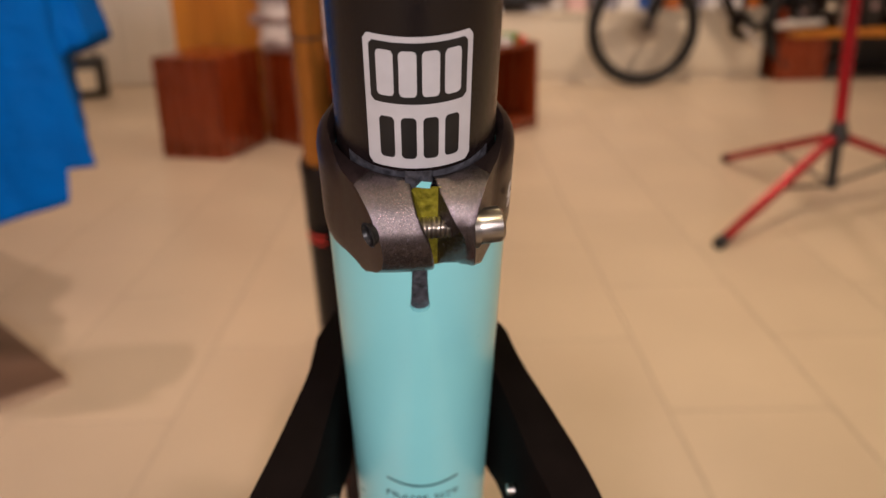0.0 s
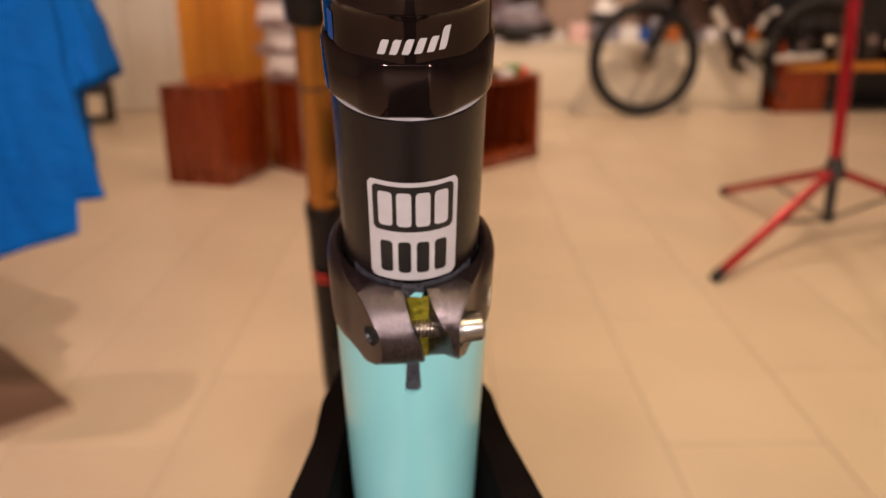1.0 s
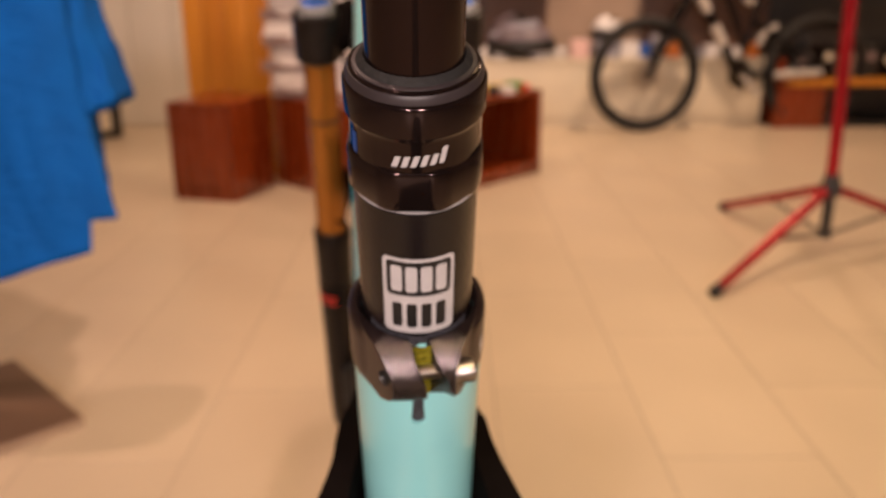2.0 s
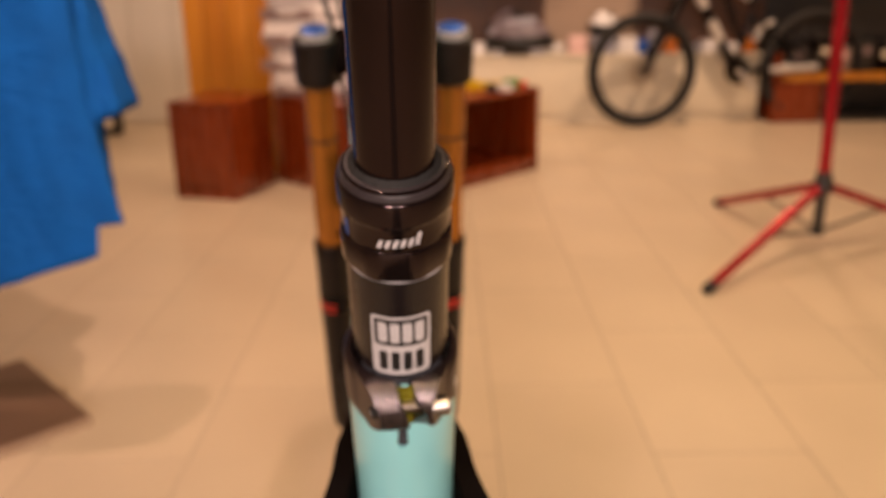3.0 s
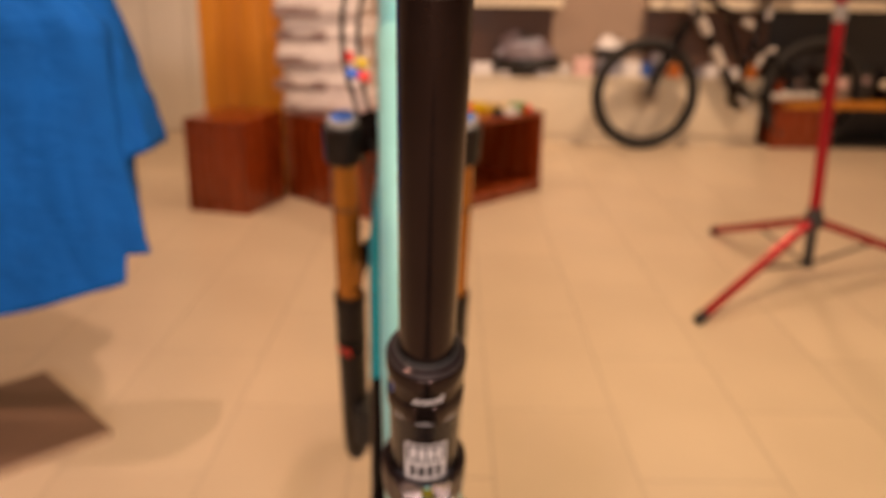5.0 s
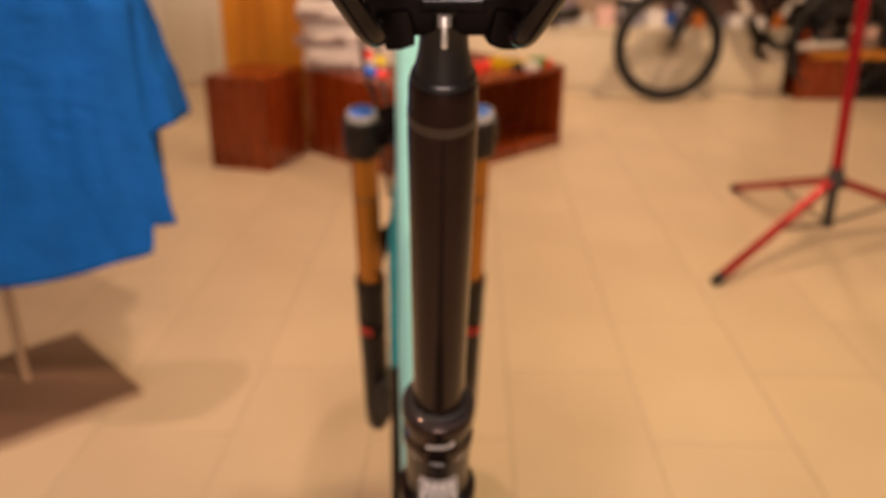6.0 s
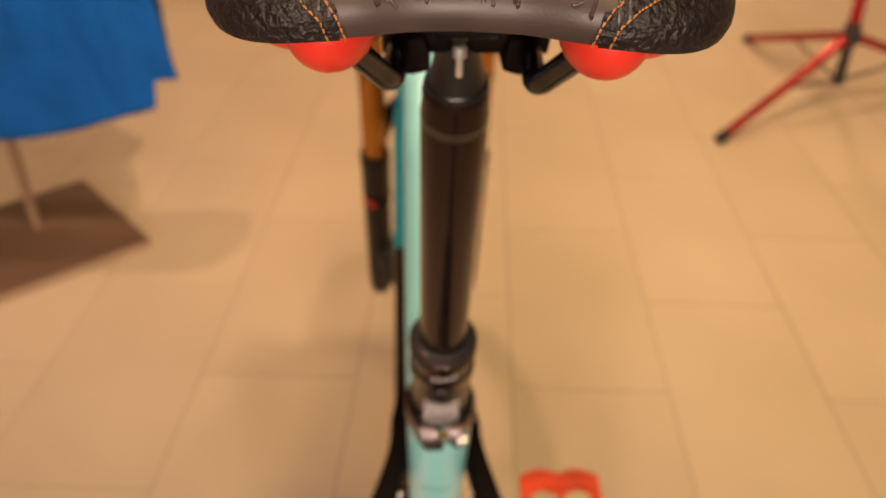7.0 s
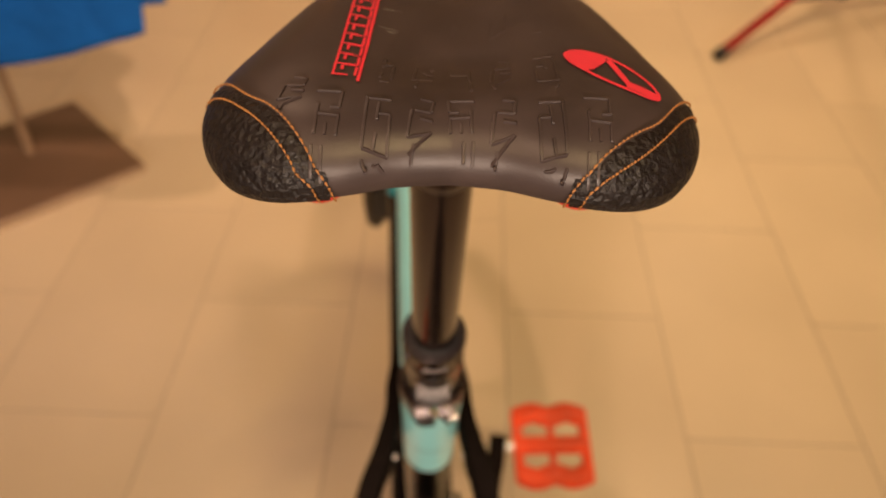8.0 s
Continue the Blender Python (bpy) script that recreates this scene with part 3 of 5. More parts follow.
# sticker: white border, dark upper field, plain blocks in place of lettering
stk = bmesh.new()
strip_patch(stk, rounded(-0.0106, 0.0106, -0.0174, 0.0116, 0.0014), R_BODY, 0.00006)
sticker = part("sticker", stk, M_VINYL, post, "white sticker with plain dark and pale blocks")
fld = bmesh.new()
strip_patch(fld, rounded(-0.0094, 0.0094, -0.0024, 0.0104, 0.0010), R_BODY, 0.00010)
part("sticker_field", fld, M_INK, sticker, "dark upper field")
for k in range(4):
    x = -0.0064 + 0.00427 * k
    b1 = bmesh.new()
    strip_patch(b1, rounded(x - 0.00165, x + 0.00165, -0.0008, 0.0088, 0.0008, 3), R_BODY, 0.00014, 10)
    part("sticker_block", b1, M_VINYL, sticker)
    b2 = bmesh.new()
    strip_patch(b2, rounded(x - 0.00150, x + 0.00150, -0.0150, -0.0054, 0.0008, 3), R_BODY, 0.00010, 10)
    part("sticker_block", b2, M_INK, sticker, "black block")

scuff = bmesh.new()
strip_patch(scuff, [(-0.0165, -0.0172), (-0.0100, -0.0181), (0.0, -0.0183), (0.0105, -0.0181), (0.0165, -0.0172), (0.0165, -0.0218), (-0.0165, -0.0218)], R_BODY, 0.00008, 40)
part("scuffed_band", scuff, M_SCUFF, post, "grey scuffed band above the clamp")

# slanted pale marks on the collar
for k in range(6):
    b3 = bmesh.new()
    x = -0.0062 + 0.0024 * k
    h0 = 0.0422 + 0.00015 * k
    tip = h0 + 0.0032 + (0.0016 if k == 5 else 0)
    strip_patch(b3, [(x - 0.0006, h0), (x + 0.0009, h0), (x + 0.0019, tip), (x + 0.0004, tip)], 0.01738, 0.0001, 6)
    part("collar_mark", b3, M_VINYL, post, "small slanted white mark")
b4 = bmesh.new()
strip_patch(b4, rounded(-0.0205, -0.0182, 0.0412, 0.0475, 0.0004, 2), 0.01745, 0.0001, 6)
part("collar_label", b4, M_BLUE, post, "blue and white side label")

# post head
neck = part("post_head", lathe([(0.2440, 0.0114), (0.2482, 0.0113), (0.2500, 0.0109), (0.2508, 0.0104), (0.2511, 0.0099), (0.2540, 0.0092), (0.2600, 0.0081), (0.2660, 0.0076), (0.2760, 0.0084)], POST, 40), M_NECK, bike, "gloss black post head with rail clamp")
HY, HZ = -0.108, 1.124
part("lower_cradle", rod((-0.026, HY, HZ + 0.004), (0.026, HY, HZ + 0.004), 0.0092, 28), M_SATIN, neck)
for sgn in (-1, 1):
    part("cradle_wing", box((0.010, 0.034, 0.012), T(sgn * 0.0165, HY + 0.002, HZ - 0.002) @ R(sgn * 10, "Y"), 0.004), M_SATIN, neck)
part("upper_clamp", box((0.054, 0.030, 0.007), T(0, HY, HZ + 0.012), 0.0025), M_BLACK, neck)
part("clamp_plate", box((0.010, 0.0012, 0.0030), T(-0.0026, HY - 0.0180, HZ + 0.0132), 0.0004), M_STICKER, neck, "small white and red plate")
part("head_bolt", lathe([(-0.0005, 0.0008), (0.0, 0.0011), (0.0055, 0.0011), (0.0058, 0.0022), (0.0090, 0.0022), (0.0094, 0.0016)], T(-0.0026, HY - 0.0185, HZ - 0.0062), 20), M_BOLT, neck, "bright steel clamp bolt")
part("barrel_nut", rod((-0.009, HY - 0.0125, HZ + 0.0065), (0.009, HY - 0.0125, HZ + 0.0065), 0.0030, 18), M_BLACK, neck)

# saddle
SAD_Z = 1.1595


def saddle_outline(n=120):
    right = [(0.0, -0.1996), (0.012, -0.2010), (0.025, -0.2045), (0.039, -0.2053), (0.050, -0.2005), (0.0575, -0.1905), (0.0602, -0.178), (0.0580, -0.166), (0.0530, -0.153), (0.0450, -0.132), (0.0370, -0.110), (0.0300, -0.085), (0.0245, -0.050), (0.0205, -0.005), (0.0190, 0.03), (0.0175, 0.05), (0.012, 0.062), (0.0, 0.066)]
    line = smooth_line(right, 8)
    pts = [(p[0], p[1]) for p in line]
    return pts + [(-x, y) for x, y in pts[-2:0:-1]]


OUT = saddle_outline()
SPINE0, SPINE1 = -0.160, 0.040


def saddle_top(x, y):
    """Height of the padded top over a place (local)."""
    best = 9
    for i in range(0, len(OUT)):
        d = math.hypot(OUT[i][0] - x, OUT[i][1] - y)
        best = min(best, d)
    rr = 0.021
    dd = min(best, rr) / rr
    rise = 0.0118 * math.sqrt(max(0, 1 - (1 - dd) ** 2.2))
    back = max(0, (-y - 0.13) / 0.07)
    valley = -0.0034 * math.exp(-(x / 0.016) ** 2) * (0.4 + 0.6 * min(1, max(0, (y + 0.21) / 0.05)))
    lobes = 0.0016 * math.exp(-((abs(x) - 0.034) / 0.016) ** 2)
    fall = -0.0030 * min(1.4, back) ** 2
    scoop = -0.005 * math.sin(min(1, max(0, (y + 0.13) / 0.17)) * math.pi)
    arch = 0.0042 * math.exp(-(x / 0.024) ** 2) * min(1.0, max(0.0, (-y - 0.165) / 0.028))
    return SAD_Z + rise + valley + lobes + fall + scoop + arch


def saddle_cover():
    bm = bmesh.new()
    fs = [0.0, 0.2, 0.38, 0.52, 0.64, 0.74, 0.82, 0.88, 0.93, 0.965, 0.99, 1.0]
    rows = []
    for f in fs:
        row = []
        for x, y in OUT:
            sy = min(max(y, SPINE0), SPINE1)
            sx = 0.0
            px, py = sx + (x - sx) * f, sy + (y - sy) * f
            row.append((px, py, saddle_top(px, py)))
        rows.append(row)
    for inset, dz in ((0.0002, -0.0018), (0.0012, -0.0036), (0.005, -0.0046)):
        row = []
        for i, (x, y) in enumerate(OUT):
            a, b = Vector(OUT[i - 1]), Vector(OUT[(i + 1) % len(OUT)])
            t = (b - a).normalized()
            nrm = Vector((-t.y, t.x))
            row.append((x + nrm.x * inset, y + nrm.y * inset, saddle_top(x, y) + dz))
        rows.append(row)
    grid(bm, rows, closed_u=True)
    bmesh.ops.remove_doubles(bm, verts=bm.verts, dist=0.00005)
    return bm


saddle = part("saddle", saddle_cover(), M_LEATHER, bike, "black leather saddle with orange stitching and red print")
for p_ in saddle.data.polygons:
    p_.use_smooth = True


def drape(pts, lift):
    return [Vector((x, y, saddle_top(x, y) + lift)) for x, y in pts]


# crackled corner patches behind the stitching
def corner_lines(sgn):
    inner = [(0.0590, -0.1735), (0.0533, -0.1798), (0.0470, -0.1882), (0.0413, -0.1930), (0.0355, -0.1985), (0.0295, -0.2046)]
    outer = [(0.0599, -0.1780), (0.0538, -0.1848), (0.0480, -0.1918), (0.0432, -0.1968), (0.0385, -0.2012), (0.0340, -0.2049)]
    sewn = 0.0022 if sgn < 0 else -0.0031  # sewn a little unevenly
    return [[(sgn * x, y + sewn * math.sin(math.pi * k / 30)) for k, (x, y) in enumerate(smooth_line(l, 6))] for l in (inner, outer)]


for sgn in (-1, 1):
    inner, outer = corner_lines(sgn)
    bm = bmesh.new()
    m_ = len(inner)
    side_pts = OUT[:len(OUT) // 2 + 1]
    lip = [i for i, p in enumerate(side_pts) if p[1] < -0.1730 and p[0] > 0.0256][::-1]
    rim, inward, seam = [], [], []
    for k, i in enumerate(lip):
        t = (Vector(OUT[i + 1]) - Vector(OUT[i - 1])).normalized()
        rim.append((sgn * OUT[i][0], OUT[i][1]))
        inward.append((-sgn * t.y, t.x))
        u = k / (len(lip) - 1) * (m_ - 1)
        i0 = min(int(u), m_ - 2)
        seam.append(tuple(Vector(inner[i0]).lerp(Vector(inner[i0 + 1]), u - i0)))
    rows = []
    for f in (0, 0.15, 0.3, 0.45, 0.6, 0.75, 0.88, 0.95, 0.985, 1.0):
        row = []
        for (xa, ya), (xb, yb), (nx, ny) in zip(seam, rim, inward):
            x, y = xa + (xb - xa) * f, ya + (yb - ya) * f
            o = 0.0004 * max(0, f - 0.88) / 0.12
            row.append((x - nx * o, y - ny * o, saddle_top(x, y) + 0.0005 * min(1, f * 6)))
        rows.append(row)
    for inset, dz in ((-0.0003, -0.0018), (0.0006, -0.0039), (0.0045, -0.0051)):
        rows.append([(x + nx * inset, y + ny * inset, saddle_top(x, y) + dz) for (x, y), (nx, ny) in zip(rim, inward)])
    grid(bm, rows)
    part("corner_patch", bm, M_GRAIN, saddle, "crackled black corner panel")
    for line in (inner, outer):
        bm = bmesh.new()
        d = drape(line, 0.0008)
        i = min(range(len(side_pts)), key=lambda j: abs(side_pts[j][0] - abs(line[-1][0]) + 0.0036) + (9 if side_pts[j][1] > -0.19 else 0))
        t = (Vector(OUT[i + 1]) - Vector(OUT[i - 1])).normalized()
        for o, dz in ((0.0009, 0.0006), (0.0009, -0.0006), (0.0008, -0.0019), (-0.0001, -0.0040)):
            d.append(Vector((sgn * (OUT[i][0] + t.y * o) + sgn * dz * 0.35, OUT[i][1] - t.x * o, saddle_top(*OUT[i]) + dz)))
        for i in range(len(d) - 1):
            a, b = d[i], d[i + 1]
            cnt = max(1, round((b - a).length / 0.0016))
            for k in range(cnt):
                p, q = a.lerp(b, (k + 0.1) / cnt), a.lerp(b, (k + 0.85) / cnt)
                mid = (p + q) / 2 + Vector((0, 0, 0.0002))
                sweep([p, mid, q], [0.00016, 0.00031, 0.00016], n=6, bm=bm)
        part("stitching", bm, M_THREAD, saddle, "orange double stitching")


def ridge(bm, a, b, w=0.0009, lift=0.00030):
    n = max(4, int(math.dist(a, b) / 0.0009))
    steps_ = [0.0, 0.03] + [k / n for k in range(1, n)] + [0.97, 1.0]
    pts = [(a[0] + (b[0] - a[0]) * k, a[1] + (b[1] - a[1]) * k) for k in steps_]
    ends = [0.6] + [1.0] * (len(pts) - 2) + [0.6]
    sweep(drape(pts, 0.00002), [(w / 2 * e, lift * e) for e in ends], n=8, bm=bm, power=3.5)


# pressed maze pattern across the back: tall strokes with hooks and cross bars
rng = random.Random(4)
em = bmesh.new()
KEY_A = ((-0.5, 1.0, 0.5, 1.0), (0.5, 1.0, 0.45, 0.72), (0.1, 0.72, 0.45, 0.72), (-0.35, 0.78, -0.4, 0.36), (-0.4, 0.62, 0.5, 0.60), (0.45, 0.60, 0.40, 0.36), (0.0, 0.50, 0.0, 0.36), (-0.45, 0.26, -0.45, 0.02), (-0.1, 0.26, -0.1, 0.02))
KEY_B = ((-0.5, 0.92, 0.5, 0.92), (-0.4, 0.92, -0.5, 0.22), (0.05, 0.84, 0.0, 0.56), (0.0, 0.66, 0.5, 0.66), (0.5, 0.66, 0.42, 0.20), (0.0, 0.40, -0.1, 0.22), (-0.5, 0.22, 0.45, 0.20), (-0.5, 0.12, -0.3, 0.0), (-0.1, 0.12, 0.3, 0.12))
KEY_C = ((0.0, 1.0, 0.5, 0.95), (0.5, 0.95, 0.42, 0.70), (-0.2, 0.74, 0.42, 0.70), (-0.3, 0.74, -0.45, 0.30), (0.0, 0.58, 0.5, 0.54), (-0.45, 0.30, 0.45, 0.38), (0.45, 0.38, -0.4, 0.12), (-0.2, 0.24, -0.3, 0.05))
for col, (x0_, key_, flip) in enumerate(((-0.0370, KEY_C, 1), (-0.0280, KEY_A, 1), (-0.0168, KEY_B, 1), (-0.0072, KEY_C, 1), (0.0022, KEY_A, -1), (0.0116, KEY_C, 1), (0.0226, KEY_B, -1), (0.0330, KEY_A, 1))):
    brim = min(q[1] for q in OUT if abs(q[0] - x0_) < 0.006) + (0.0 if col else 0.0130)
    for y, tall, lift, share in ((brim, (-0.1858 if col else -0.1800) - brim, 0.00042, 1.0), (-0.1812, 0.017, 0.00014, 0.55), (-0.154, 0.016, 0.00010, 0.45)):
        if share < 1 and col in (0, 1, 7):
            continue
        wd = 0.0060 if share == 1 else 0.0052
        for ua, va, ub, vb in key_:
            if rng.random() > share:
                continue
            ridge(em, (x0_ + flip * ua * wd, y + va * tall), (x0_ + flip * ub * wd, y + vb * tall), w=0.0008, lift=lift)
part("pressed_pattern", em, M_LEATHER, saddle, "pressed maze lines in the leather")


def flat_on_saddle(cells, name, label):
    bm = bmesh.new()
    for poly in cells:
        vs = [bm.verts.new((x, y, saddle_top(x, y) + 0.0004)) for x, y in poly]
        bm.faces.new(vs)
    return part(name, bm, M_REDINK, saddle, label, smooth=False)


def bar(a, b, w):
    d = Vector(b) - Vector(a)
    nv = Vector((-d.y, d.x)).normalized() * w / 2
    n = max(1, int(d.length / 0.002))
    out = []
    for k in range(n):
        p, q = Vector(a) + d * k / n, Vector(a) + d * (k + 1) / n
        out.append([tuple(p - nv), tuple(q - nv), tuple(q + nv), tuple(p + nv)])
    return out


# printed maze strip and oval, plain red shapes
cells = []
bx, by, ux, uy = -0.0283, -0.1790, 0.03, 0.9995
vx, vy = uy, -ux


def sp(a, b):
    return (bx + ux * a + vx * b, by + uy * a + vy * b)


cells += bar(sp(-0.002, 0.0062), sp(0.062, 0.0062), 0.0008) + bar(sp(0.0, 0.0), sp(0.062, 0.0), 0.0006)
for k in range(10):
    a0 = 0.0005 + 0.0052 * k
    cells += bar(sp(a0, 0.0), sp(a0, 0.0035 + 0.002 * (k % 2)), 0.0007)
    cells += bar(sp(a0, 0.0052), sp(a0 + 0.0042, 0.0052), 0.0007)
    cells += bar(sp(a0 + 0.0022, 0.0018), sp(a0 + 0.0048, 0.0018), 0.0007)
    cells += bar(sp(a0 + 0.0048, 0.0018), sp(a0 + 0.0048, 0.0052), 0.0006)
flat_on_saddle(cells, "printed_strip", "red printed maze strip")
cells = []
ox, oy, oa = 0.0382, -0.1736, radians(139)


def ov(a, b):
    return (ox + math.cos(oa) * a - math.sin(oa) * b, oy + math.sin(oa) * a + math.cos(oa) * b)


ring_n = 36
for k in range(ring_n):
    t0, t1 = 2 * math.pi * k / ring_n, 2 * math.pi * (k + 1) / ring_n
    cells.append([ov(0.0138 * math.cos(t0), 0.0052 * math.sin(t0)), ov(0.0138 * math.cos(t1), 0.0052 * math.sin(t1)), ov(0.0125 * math.cos(t1), 0.0042 * math.sin(t1)), ov(0.0125 * math.cos(t0), 0.0042 * math.sin(t0))])
for k in range(12):
    a0, a1 = 0.0034 + 0.0008 * k, 0.0034 + 0.0008 * (k + 1)
    w0, w1 = (min(0.0045 * math.sqrt(max(0, 1 - (q / 0.0132) ** 2)), math.sqrt(max(0, 0.0050 ** 2 - (q - 0.0080) ** 2)) + 0.0006) for q in (a0, a1))
    cells.append([ov(a0, -w0), ov(a1, -w1), ov(a1, w1), ov(a0, w0)])
cells += bar(ov(0.0035, -0.0036), ov(-0.0070, 0.0024), 0.0016) + bar(ov(-0.0060, 0.0022), ov(-0.0125, 0.0), 0.0028)
flat_on_saddle(cells, "printed_oval", "red printed oval")

# red shell, rail sockets and rails below the cover
sh = bmesh.new()
rows = []
for f, dz in ((0.90, -0.0030), (0.88, -0.0070), (0.75, -0.012), (0.4, -0.017), (0.05, -0.020)):
    rows.append([(x * f, (y + 0.12) * f - 0.12, min(saddle_top(x, y) + 0.004, SAD_Z + 0.002) + dz) for x, y in OUT])
grid(sh, rows, closed_u=True)
part("saddle_shell", sh, material("black_saddle_shell", (0.012, 0.008, 0.008), 0.5), saddle, "black moulded shell")
rimline = [(x * 0.93, (y + 0.12) * 0.93 - 0.12, saddle_top(x, y) - 0.0040) for x, y in OUT]
part("shell_edge", sweep(rimline, 0.0008, n=8, closed=True), M_RED, saddle, "thin red shell edge")
for sgn in (-1, 1):
    bm = bmesh.new()
    bmesh.ops.create_uvsphere(bm, u_segments=28, v_segments=16, radius=1)
    bmesh.ops.scale(bm, vec=(0.0112, 0.016, 0.0112), verts=bm.verts)
    bmesh.ops.translate(bm, vec=(sgn * 0.0328, -0.177, SAD_Z - 0.0097), verts=bm.verts)
    part("rail_socket", bm, M_RED, saddle, "red rounded rail socket")
    bm = bmesh.new()
    bmesh.ops.create_uvsphere(bm, u_segments=28, v_segments=16, radius=1)
    bmesh.ops.scale(bm, vec=(0.0125, 0.015, 0.0090), verts=bm.verts)
    bmesh.ops.translate(bm, vec=(sgn * 0.0425, -0.167, SAD_Z - 0.0100), verts=bm.verts)
    part("wing_underside", bm, M_RED, saddle, "red moulded wing underside")
    ln = [(sgn * 0.031, -0.180, SAD_Z - 0.012), (sgn * 0.0252, -0.160, HZ + 0.009), (sgn * 0.0210, -0.146, HZ), (sgn * 0.0205, -0.128, HZ + 0.0005), (sgn * 0.0205, -0.06, HZ + 0.001), (sgn * 0.014, 0.0, HZ + 0.010), (sgn * 0.008, 0.045, SAD_Z - 0.008)]
    part("rail", sweep(smooth_line(ln, 6), 0.0036, n=14), M_BLACK, saddle, "gloss black saddle rail")

saddle.location = (0.0054, 0, 0)
saddle.rotation_euler = (0, 0, radians(-3))
saddle.scale = (0.980, 1.0, 1.0)

# fork
fork = empty("suspension_fork", Matrix(), "", "")
fork.parent = bike
fork["label"] = "amber and black suspension fork"
FD = Vector((0, math.sin(radians(FORK_TILT)), -math.cos(radians(FORK_TILT))))
TOPF = Vector((0, 0.622, 0.926))
for sgn in (-1, 1):
    base = TOPF + Vector((sgn * 0.071, 0, 0))
    part("fork_stanchion", rod(base, base + FD * 0.30, 0.0172, 32), M_AMBER, fork, "amber fork tube")
    q = R(FORK_TILT, "X")
    part("crown_cup", lathe([(-0.050, 0.0195), (-0.046, 0.0235), (-0.01, 0.0245), (0.0, 0.0235), (0.002, 0.020)], T(*base) @ q, 32), M_FORK, fork, "black fork crown")
    part("cap_ring", lathe([(0.002, 0.019), (0.009, 0.0185), (0.010, 0.015)], T(*base) @ q, 32), M_GREY, fork, "pale cap ring")
    part("cap_knob", lathe([(0.004, 0.0150), (0.0105, 0.0150), (0.0115, 0.0135)], T(*base) @ q, 28), M_BLUE, fork, "blue adjuster cap")
    part("travel_ring", sweep([base + FD * 0.112, base + FD * 0.1145], [0.0180, 0.0180], n=28), M_RUBBER, fork, "thin black travel ring")
    lo = base + FD * 0.255
    part("fork_lower", sweep([lo, lo + FD * 0.004, lo + FD * 0.02, lo + FD * 0.16, lo + FD * 0.27, lo + FD * 0.315, lo + FD * 0.33], [0.0200, 0.0222, 0.0215, 0.0200, 0.0195, 0.018, 0.012], n=28), M_FORK, fork, "black fork lower leg")
    part("leg_mark", sweep([lo + FD * 0.075, lo + FD * 0.105], [0.02135, 0.0212], n=28, cap=False), M_BLACK, fork)
    rm = bmesh.new()
    for k in range(2):
        c = lo + FD * (0.088 + 0.008 * k)
        grid(rm, [[c + FD * d_ + Vector((math.cos(radians(a_)) * 0.02145, math.sin(radians(a_)) * 0.02145, math.sin(radians(a_)) * 0.0066)) for a_ in range(-100 - 60 * (sgn < 0), -20 - 60 * (sgn < 0), 10)] for d_ in (0, 0.0035)])
    part("red_stripe", rm, M_RED, fork, "small red stripes")
part("fork_crown", sweep(smooth_line([(-0.075, 0.63, 0.90), (-0.03, 0.64, 0.915), (0.03, 0.64, 0.915), (0.075, 0.63, 0.90)], 5), [(0.022, 0.024)] * 16, n=18), M_SATIN, fork)
part("fork_arch", sweep(smooth_line([(-0.066, 0.690, 0.690), (-0.050, 0.708, 0.735), (0, 0.722, 0.765), (0.050, 0.708, 0.735), (0.066, 0.690, 0.690)], 6), [(0.010, 0.013)] * 25, n=14), M_SATIN, fork)
part("brake_caliper", box((0.026, 0.05, 0.075), T(-0.058, 0.765, 0.455) @ R(FORK_TILT, "X"), 0.008), M_BLKPLASTIC, fork, "black disc brake caliper")


def wheel(parent, c, r, tyre_r, name, label):
    w = empty(name, Matrix(), "", "")
    w.parent = parent
    w["label"] = label
    cx, cy, cz = c
    pts = [(cx, cy + (r - tyre_r) * math.cos(2 * math.pi * k / 64), cz + (r - tyre_r) * math.sin(2 * math.pi * k / 64)) for k in range(64)]
    part("tyre", sweep(pts, tyre_r, n=14, up=(1, 0, 0), closed=True), M_RUBBER, w, "black knobbly tyre")
    pts = [(cx, cy + (r - 2.2 * tyre_r) * math.cos(2 * math.pi * k / 64), cz + (r - 2.2 * tyre_r) * math.sin(2 * math.pi * k / 64)) for k in range(64)]
    part("rim", sweep(pts, [(0.010, 0.014)] * 64, n=8, up=(1, 0, 0), closed=True), M_BLACK, w)
    part("hub", sweep([(cx - 0.05, cy, cz), (cx - 0.048, cy, cz), (cx - 0.03, cy, cz), (cx + 0.03, cy, cz), (cx + 0.048, cy, cz), (cx + 0.05, cy, cz)], [0.012, 0.026, 0.016, 0.016, 0.026, 0.012], n=20), M_BLACK, w)
    sp_ = bmesh.new()
    for k in range(28):
        t = 2 * math.pi * k / 28
        t2 = t + (0.35 if k % 4 < 2 else -0.35)
        sx_ = 0.04 if k % 2 else -0.04
        rod((cx + sx_, cy + 0.022 * math.cos(t2), cz + 0.022 * math.sin(t2)), (cx, cy + (r - 2.4 * tyre_r) * math.cos(t), cz + (r - 2.4 * tyre_r) * math.sin(t)), 0.0012, 5, sp_)
    part("spokes", sp_, M_STEEL, w, "thin steel spokes")
    return w


wheel(bike, (0, 0.800, 0.392), 0.392, 0.028, "front_wheel", "black front wheel between the fork legs")
wheel(bike, (0, -0.205, 0.372), 0.372, 0.0305, "rear_wheel", "black rear wheel between the stays")

